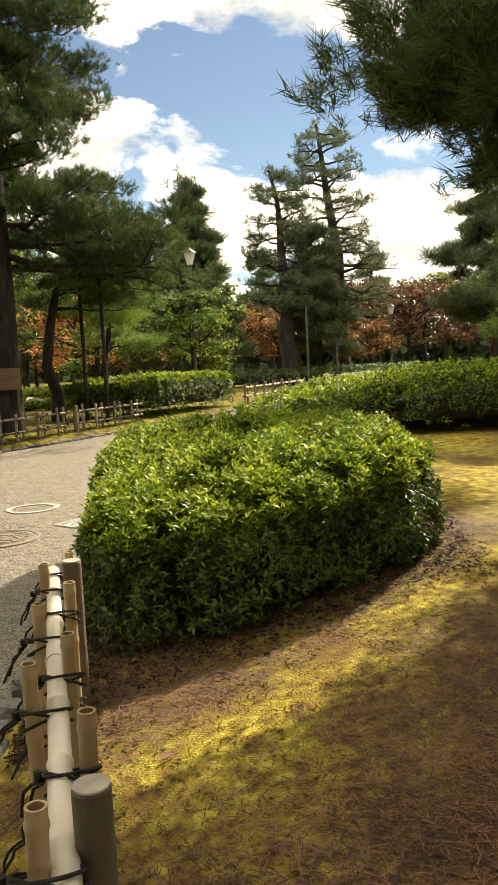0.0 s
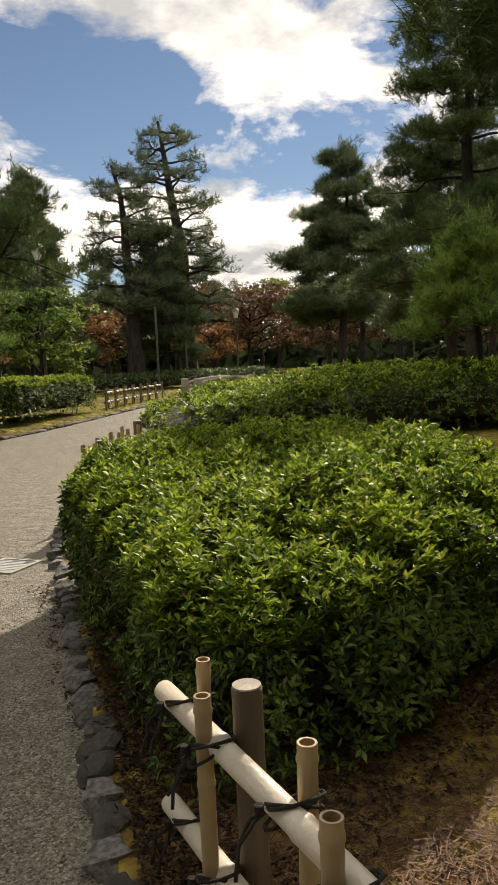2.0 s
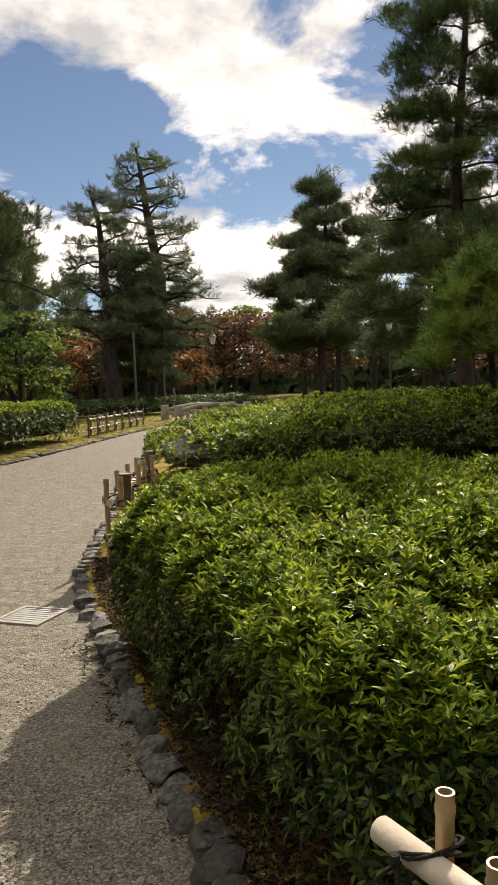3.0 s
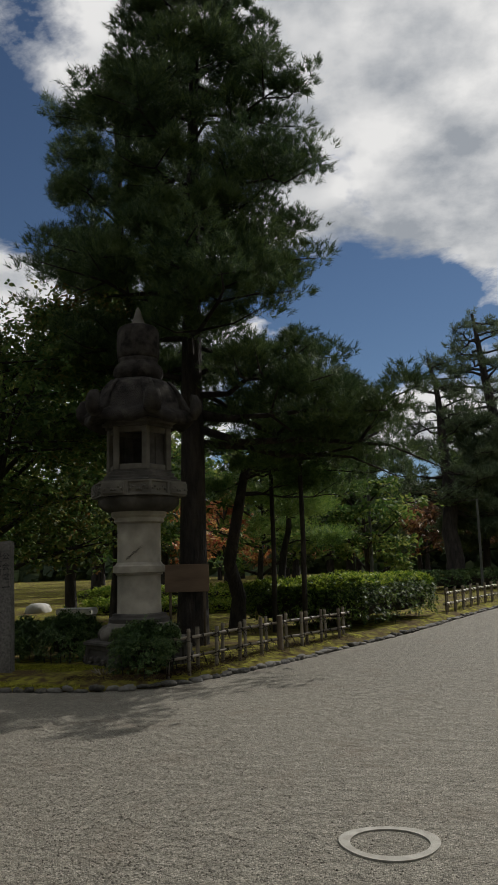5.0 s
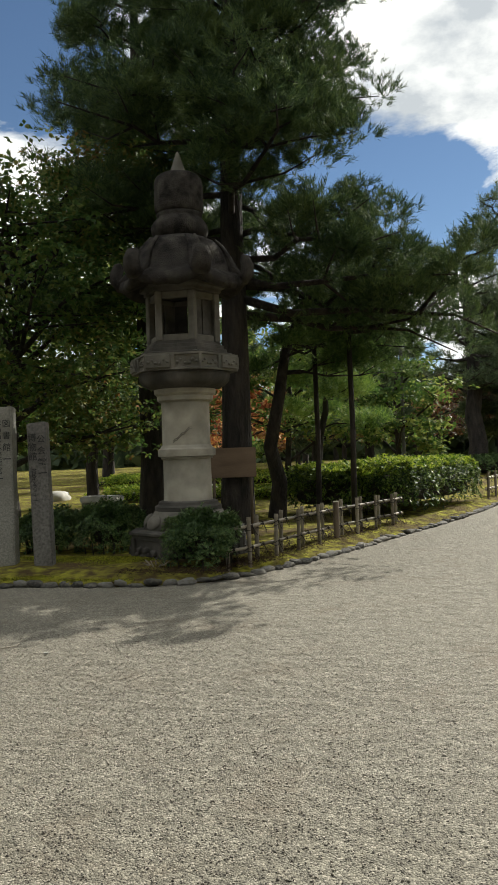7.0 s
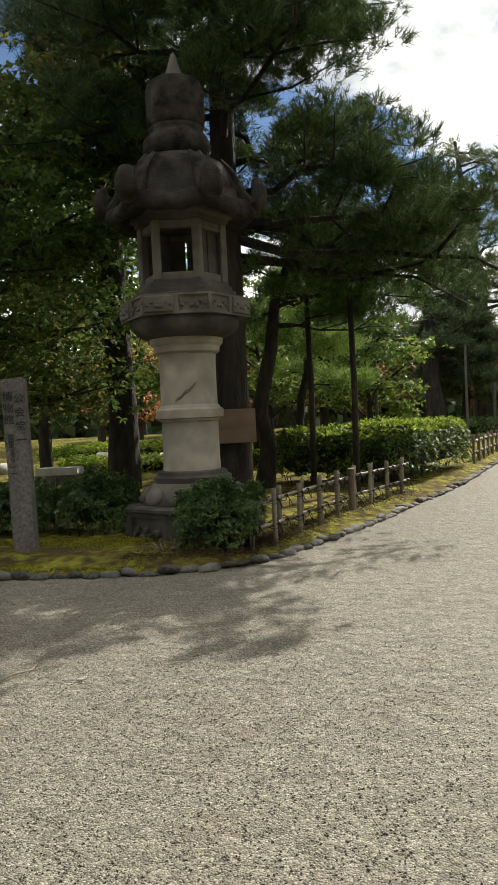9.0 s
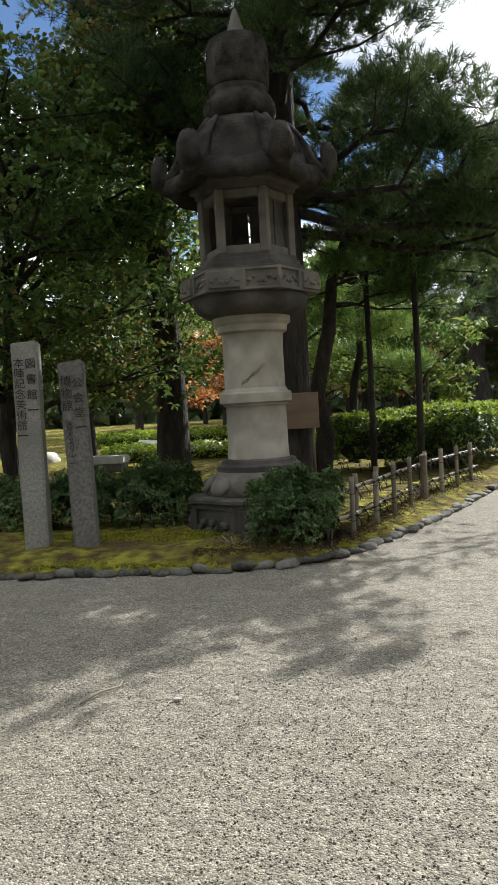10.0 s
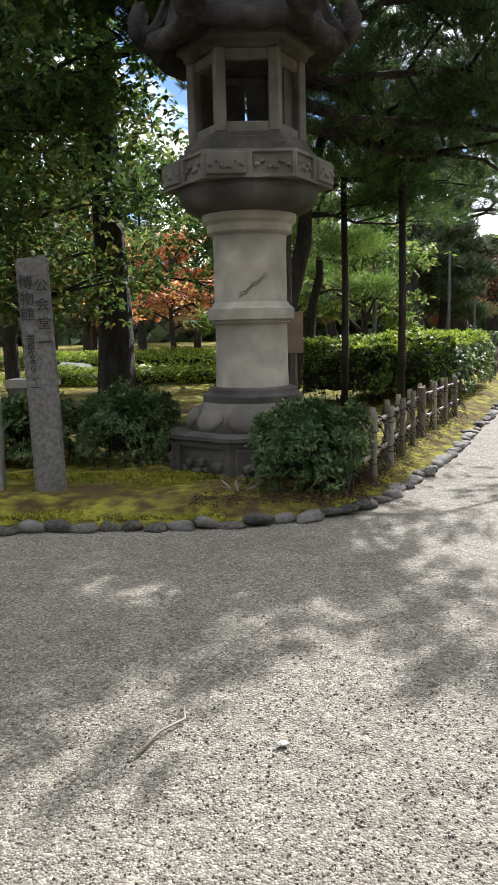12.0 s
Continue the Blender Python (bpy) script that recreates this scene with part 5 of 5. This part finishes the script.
pine("dark middle-sized pine between two old pines", (1.5, 42.0), 8.2, 0.2, lambda f: 2.8 - 1.7 * f, 20, 60, 11, 0.42, 0.045, NEEDLE_FAR, 163, (0, 0), 0.1, 0.2, (0.8, 0.4), group="old far pines", open_core=0.2)


def broadleaf(label, at, height, girth, reach, limbs, clumps, per, size, mat, seed, low=0.3, group="", spread=(0.55, 0.4), name="maple_tree", ground=0.05, lean=(0, 0), joined=False):
    rng = random.Random(seed)
    nrg = np.random.default_rng(seed)
    root = thing(name, label, "tree", (at[0], at[1], ground), group)
    pts = trunk_points(rng, height * 0.8, lean, 0.09 * height / 5, 7)
    child("trunk", tube_mesh("trunk", [pts[0] - Vector((0, 0, 0.1))] + pts, [girth * 1.3] + [girth * (1 - 0.8 * i / 6) for i in range(7)], BARK, 9), root)
    spots = []
    wood = bmesh.new()
    for k in range(limbs):
        f = low + (0.95 - low) * (k + rng.random()) / limbs
        o = at_height(pts, f * height * 0.8)
        a = 2.399 * k + rng.uniform(-0.4, 0.4)
        r = reach * (1 - 0.55 * abs(f - 0.5) * 2) * rng.uniform(0.75, 1.1)
        e = o + Vector((math.cos(a) * r, math.sin(a) * r, (0.35 + 0.5 * f) * r * rng.uniform(0.4, 1.1)))
        m = o.lerp(e, 0.5) + Vector((rng.uniform(-1, 1), rng.uniform(-1, 1), rng.uniform(0, 1))) * 0.1 * r
        me = tube_mesh("limb", [o, m, e], [girth * 0.4, girth * 0.26, girth * 0.06], BARK, 6)
        if joined:
            wood.from_mesh(me)
            bpy.data.meshes.remove(me)
        else:
            child("limb", me, root)
        for _ in range(4):
            b = m.lerp(e, rng.random())
            c = b + Vector((rng.uniform(-1, 1), rng.uniform(-1, 1), rng.uniform(-0.1, 0.5))) * r * 0.45
            me = tube_mesh("branch", [b, b.lerp(c, 0.5), c], [girth * 0.16, girth * 0.1, girth * 0.03], BARK, 4)
            wood.from_mesh(me)
            bpy.data.meshes.remove(me)
            n = clumps
            t = nrg.uniform(0.2, 1.1, (n, 1))
            spots.append(np.array(b)[None] * (1 - t) + np.array(c)[None] * t + nrg.normal(size=(n, 3)) * np.array((spread[0], spread[0], spread[1] * 0.5)) * r * 0.3)
    child("branchwork", bm_mesh("branchwork", wood, BARK, True), root)["kind"] = "stuff"
    s = np.concatenate(spots)
    v, f = leaf_cloud(nrg, s, nrg.normal(size=s.shape) * 0.5 + np.array((0, 0, 0.8)), per, size, size * 0.6, 1.0, 0.0)
    child("crown", np_mesh("crown", v, f, mat), root)["kind"] = "stuff"
    return root


broadleaf("spreading maple turning from green to russet", (-10.8, 18.6), 7.4, 0.16, 4.2, 28, 120, 5, 0.11, MAPLE, 201, 0.2, "garden maples", lean=(0.5, -0.5))
broadleaf("green leafy maple behind the stone posts", (-11.6, 24.5), 8.6, 0.18, 4.4, 20, 56, 5, 0.16, GREEN_LEAF, 203, 0.22, "garden maples")
broadleaf("glowing red-orange maple on the sunny lawn", (-9.2, 33.8), 4.6, 0.12, 2.4, 12, 22, 5, 0.16, RED_LEAF, 207, 0.35, "garden maples")
broadleaf("red maple far across the lawn", (-13.2, 40.0), 4.8, 0.12, 2.6, 12, 18, 5, 0.2, RED_LEAF, 209, 0.3, "garden maples")
broadleaf("green garden tree behind the crooked pine", (-6.6, 27.0), 5.4, 0.12, 2.6, 14, 26, 5, 0.16, GREEN_LEAF, 211, 0.2, "garden maples")
broadleaf("yellow-green garden tree beside the far hedge", (-3.4, 29.0), 4.6, 0.12, 2.3, 12, 24, 5, 0.17, GREEN_LEAF, 213, 0.2, "garden maples")

# far trees: a few forms, repeated
rust = broadleaf("russet autumn tree in the far park", (9.0, 60.0), 6.5, 0.22, 4.2, 12, 22, 5, 0.3, RUST_LEAF, 221, 0.3, "far autumn trees", name="autumn_tree", joined=True)
gold = broadleaf("orange autumn tree in the far park", (-7.0, 56.0), 5.6, 0.2, 3.6, 12, 22, 5, 0.28, AMBER_LEAF, 223, 0.3, "far autumn trees", name="autumn_tree", joined=True)
leafy = broadleaf("dull green leafy tree in the far park", (-16.0, 52.0), 8.5, 0.26, 4.8, 14, 18, 5, 0.38, GREEN_LEAF, 227, 0.25, "far leafy trees", name="leafy_tree", joined=True)
farp = pine("tall dark pine in the far park", (20.0, 58.0), 13.0, 0.3, lambda f: 3.8 - 2.4 * f, 16, 14, 8, 0.7, 0.11, NEEDLE_FAR, 229, (0.4, 0), 0.2, 0.3, (1.1, 0.5), group="far pines", open_core=0.2, joined=True)
farq = pine("broad dark pine, seen in the far park and added unseen to block skylight", (-20.0, 47.0), 10.5, 0.28, lambda f: 4.2 - 2.6 * f, 16, 14, 8, 0.7, 0.11, NEEDLE_FAR, 233, (-0.3, 0.2), 0.2, 0.22, (1.1, 0.5), group="far pines", open_core=0.2, joined=True)


def again(src, x, y, turn, s):
    copy_thing(src, pose(x, y, 0.05, 0, 0, turn) @ Matrix.Scale(s, 4))


rr = random.Random(71)
for x, y, s in ((3.5, 62, 1.1), (14, 56, 0.95), (18, 66, 1.1), (-1, 66, 1.0), (24, 54, 0.9), (31, 60, 1.0), (7.5, 70, 1.2), (12, 72, 1.15)):
    again(rust, x, y, rr.uniform(0, 360), s)
for x, y, s in ((-3.5, 60, 0.9), (-11, 63, 1.0), (-17, 66, 1.1), (-9.5, 47, 0.75), (5.5, 56, 0.7)):
    again(gold, x, y, rr.uniform(0, 360), s)
for x, y, s in ((-24, 58, 1.1), (-6, 70, 1.0), (-12, 76, 1.2), (22, 74, 1.1), (36, 66, 1.2), (-20, 34, 0.8), (-26, 26, 0.8), (16, 84, 1.2), (0, 82, 1.1), (42, 50, 1.1), (-17, 25, 0.75)):
    again(leafy, x, y, rr.uniform(0, 360), s)
for x, y, s in ((27, 64, 1.0), (14.5, 50, 0.75), (17.5, 38, 0.72), (23, 44, 0.85), (33, 42, 1.0), (38, 76, 1.1), (-14, 58, 0.8), (-2, 76, 0.9), (9, 84, 0.95), (22, 90, 1.0), (-22, 78, 1.0), (30, 34, 0.9), (-16, 44, 0.7), (-10, 86, 0.9)):
    again(farp, x, y, rr.uniform(0, 360), s)
for x, y, s in ((-27, 40, 1.0), (-13, 38, 0.65), (-16, 70, 0.9), (4, 88, 0.9), (30, 84, 1.0), (46, 60, 1.1), (-34, 60, 1.1), (-24, 20, 0.8), (21, 30, 0.8), (14, 24, 0.7), (-30, 30, 0.9), (-7.0, 38, 0.6), (20, 18, 0.9), (26, 24, 1.0)):
    again(farq, x, y, rr.uniform(0, 360), s)
# unseen copies behind and beside the camera, added to hold back skylight
for x, y, s in ((10, -8, 1.5), (-8, -9, 1.5), (-17, -2, 1.5), (17, -1, 1.4), (1, -14, 1.7), (-17, -14, 1.6), (-22, 8, 1.2), (6, -6, 1.6), (-3, -11, 1.6), (-12, -6, 1.6), (14, -5, 1.6), (-21, 2, 1.5), (9, -14, 1.8), (-8, -17, 1.9), (20, 5, 1.4), (6.2, -1.6, 0.95), (2.0, -5.5, 1.15)):
    again(farq, x, y, rr.uniform(0, 360), s)

# belt of far woods that closes the park
wr = np.random.default_rng(301)
n = 15000
a = wr.uniform(-1.5, 1.5, n)
rad = wr.uniform(86, 112, n)
hgt = (5.5 + 4.0 * np.array([noise.noise((q * 9, 0, 0)) for q in a]) + 2.5 * np.array([noise.noise((q * 31, 5, 0)) for q in a]))
c = np.stack([rad * np.sin(a), rad * np.cos(a), wr.uniform(0.0, 1.0, n) ** 1.3 * np.maximum(hgt, 3)], 1)
v, f = leaf_cloud(wr, c, wr.normal(size=c.shape), 3, 2.0, 1.3, 1.0, 0.2)
tagged(new("far_woods", np_mesh("far_woods", v, f, NEEDLE_FAR)), "belt of dark mixed woods closing the park", "woods", "", "stuff")

# ---- litter and loose stones
bed_tree = BVHTree.FromPolygons([v.co for v in bpy.data.objects["planting_bed_right"].data.vertices], [p.vertices for p in bpy.data.objects["planting_bed_right"].data.polygons])


def on_bed(x, y):
    out = []
    for q, w in zip(x, y):
        hit = bed_tree.ray_cast(Vector((q, w, 3)), Vector((0, 0, -1)))[0]
        out.append(hit.z if hit else 0.0)
    return np.array(out)


lr = np.random.default_rng(311)
P, D = [], []
n = 210000
x, y = lr.uniform(-0.7, 3.2, n), lr.uniform(0.5, 6.0, n)
clump = np.array([noise.noise((q * 1.6, w * 1.6, 0.7)) for q, w in zip(x, y)])
# needles follow the light: few on the sunlit stripe, dense to darken the shaded moss
band = np.exp(-((y - 2.6 - 1.22 * x) / 0.42) ** 2)
keep = (clump > lr.uniform(-0.8, 0.4, n)) & (lr.uniform(0, 1, n) > 0.97 * band) & (lr.uniform(0, 1, n) < np.clip(np.minimum(3.2 - x, np.minimum(y - 0.5, 6.0 - y)) / 0.9, 0, 0.95))
x, y = x[keep], y[keep]
z = on_bed(x, y) + lr.uniform(0.003, 0.018, len(x))
a = lr.uniform(0, 6.283, len(x))
d = np.stack([np.cos(a), np.sin(a), lr.normal(size=len(x)) * 0.12], 1)
side = np.stack([-np.sin(a), np.cos(a), np.zeros(len(x))], 1)
c = np.stack([x, y, z], 1)
ln = lr.uniform(0.04, 0.10, (len(x), 1))
verts = np.stack([c - d * ln / 2 - side * 0.0018, c - d * ln / 2 + side * 0.0018, c + d * ln / 2 + side * 0.0012], 1).reshape(-1, 3)
tagged(new("pine_needle_litter", np_mesh("pine_needle_litter", verts, np.arange(len(verts)).reshape(-1, 3), LITTER)), "dry brown pine needles scattered on the moss, left out along the sunlit stripe", "litter", "", "stuff")
# moss tufts give the bed a rough nap
n = 9000
x, y = lr.uniform(-0.6, 1.9, n), lr.uniform(1.5, 4.4, n)
z = on_bed(x, y)
c = np.stack([x, y, z - 0.004], 1)
v, f = leaf_cloud(lr, c, np.tile((0, 0, 1.0), (n, 1)), 3, 0.02, 0.008, 0.9, 0.6)
tagged(new("moss_tufts", np_mesh("moss_tufts", v, f, MOSS)), "short yellow-green moss tufts on the bed", "moss", "", "stuff")
n = 17000
x = lr.uniform(-10.5, -6.45, n)
y = 12.98 + lr.uniform(0.05, 1.4, n)
z = np.array([left_height(0.5 * (w - 12.98)) for w in y])
v, f = leaf_cloud(lr, np.stack([x, y, z], 1), np.tile((0, 0, 1.0), (n, 1)), 3, 0.03, 0.011, 0.5, 0.8)
tagged(new("moss_tufts", np_mesh("moss_tufts", v, f, MOSS_GREEN)), "short bright green moss tufts round the stone posts", "moss", "", "stuff")

# brown leaf litter: under the clipped hedge, and between the lantern bed's edging and its fence
def leaf_litter(x, y, z, label, size):
    c = np.stack([x, y, z], 1)
    v, f = leaf_cloud(lr, c, np.tile((0, 0, 1.0), (len(x), 1)) + lr.normal(size=c.shape) * 0.25, 3, size, size * 0.4, 1.0, 0.05)
    tagged(new("leaf_litter", np_mesh("leaf_litter", v, f, SOIL_LITTER)), label, "litter", "", "stuff")


n = 9000
u, w = lr.uniform(-0.07, 1.1, (n, 1)), lr.uniform(-0.1, 1.0, (n, 1))
fl, fr, br, bl = (np.array(q) for q in ((-0.66, 3.34), (1.14, 4.36), (1.1, 6.7), (-1.3, 6.6)))
q = (fl * (1 - u) + fr * u) * (1 - w) + (bl * (1 - u) + br * u) * w + lr.normal(size=(n, 2)) * 0.05
leaf_litter(q[:, 0], q[:, 1], on_bed(q[:, 0], q[:, 1]) + lr.uniform(0.002, 0.02, n), "dark brown leaf litter on the bare earth under the hedge", 0.03)
n = 6000
y = lr.uniform(2.7, 8.6, n)
x = np.array([edge_x(EDGE_RIGHT, w) for w in y]) + 0.08 + np.abs(lr.normal(size=n)) * 0.18
leaf_litter(x, y, on_bed(x, y) + lr.uniform(0.002, 0.02, n), "dark leaf litter behind the stone edging", 0.026)
n = 7000
k = lr.integers(0, len(FL) - 1, n)
t = lr.uniform(0, 1, n)
FA = np.array(FL)
q = FA[k] * (1 - t[:, None]) + FA[k + 1] * t[:, None] + np.array((0.9, -0.42)) * (lr.normal(size=(n, 1)) * 0.17 - 0.12) 
corner = np.stack([lr.uniform(-6.7, -5.4, n // 3), lr.uniform(13.15, 14.0, n // 3)], 1)
q = np.concatenate([q, corner])
leaf_litter(q[:, 0], q[:, 1], 0.105 + lr.uniform(0.0, 0.05, len(q)), "dry brown leaf litter on the earth along the lantern bed's fence", 0.022)

# loose gravel: eight-sided grains, densest where the walk passes
OCT = np.array([(1, 0, 0), (0, 1, 0), (-1, 0, 0), (0, -1, 0), (0, 0, 1), (0, 0, -1)], float)
OCF = np.array([(0, 1, 4), (1, 2, 4), (2, 3, 4), (3, 0, 4), (1, 0, 5), (2, 1, 5), (3, 2, 5), (0, 3, 5)])
n = 42000
t = lr.uniform(0, 1, n)
cx, cy = -1.6 - 5.2 * t + lr.normal(size=n) * 1.3, 3.0 + 8.4 * t + lr.normal(size=n) * 1.0
ex = np.interp(cy, [p[1] for p in EDGE_RIGHT[8:60]], [p[0] for p in EDGE_RIGHT[8:60]])
ok = (cx < ex - 0.12) & (cy < 12.8)
cx, cy = cx[ok], cy[ok]
n = len(cx)
size = lr.uniform(0.0025, 0.006, (n, 1))
g = OCT[None] * (size * lr.uniform(0.7, 1.3, (n, 3)))[:, None] * (1 + 0.25 * lr.normal(size=(n, 6, 1)))
a = lr.uniform(0, 6.283, n)
ca, sa = np.cos(a)[:, None], np.sin(a)[:, None]
g = np.stack([g[:, :, 0] * ca - g[:, :, 1] * sa, g[:, :, 0] * sa + g[:, :, 1] * ca, g[:, :, 2] * 0.8], 2)
g += np.stack([cx, cy, size[:, 0] * 0.45], 1)[:, None]
fidx = (np.arange(n)[:, None, None] * 6 + OCF[None]).reshape(-1, 3)
tagged(new("loose_gravel", np_mesh("loose_gravel", g.reshape(-1, 3), fidx, PEBBLE)), "loose grey and buff gravel grains on the path", "gravel", "", "stuff")

# single finds on the ground
twig = thing("fallen_twig", "thin bent brown twig lying on the gravel", "twig", pose(-6.5, 10.2, 0.012, 0, 0, 62))
child("stick", tube_mesh("stick", [(-0.16, 0, 0), (-0.02, 0.015, 0.008), (0.1, -0.01, 0.004), (0.17, 0.04, 0.006)], [0.0065, 0.006, 0.005, 0.0025], WEATHERED, 6), twig)
pb = new("pebble", ROCKS[1])
pb.matrix_basis = pose(-6.104, 10.118, 0.012) @ Matrix.Diagonal((0.045, 0.035, 0.018, 1))
tagged(pb, "flat pale pebble lying on the gravel", "pebble")
stub = thing("dead_roots", "dry grey root stump with bare stubs before the lantern", "roots", (-6.35, 13.62, 0.1))
for k in range(7):
    a = 0.9 * k
    child("stub", tube_mesh("stub", [(0.03 * math.cos(a), 0.03 * math.sin(a), -0.03), (0.1 * math.cos(a), 0.07 * math.sin(a), 0.05), (0.17 * math.cos(a), 0.1 * math.sin(a), 0.1 + 0.03 * math.sin(3 * k))],
                            [0.016, 0.012, 0.005], WEATHERED, 6), stub)
fl = new("fallen_leaf", np_mesh("fallen_leaf", [(0, 0, 0), (0.03, 0.012, 0.008), (0.07, 0, 0.002), (0.03, -0.012, 0.008)], [(0, 1, 2, 3)], LITTER))
fl.matrix_basis = pose(-0.15, 2.57, 0.15, 8, 5, 40)
tagged(fl, "curled dry brown leaf lying on the moss", "leaf", "fallen leaves on the moss")
for k, (x, y) in enumerate(((0.75, 2.9), (0.4, 2.3), (1.1, 3.2), (0.2, 3.4), (0.9, 2.2), (-0.3, 2.4), (1.5, 2.8))):
    copy_thing(fl, pose(x, y, right_ground(x, y) + 0.02, 12 * k, 7, 77 * k))
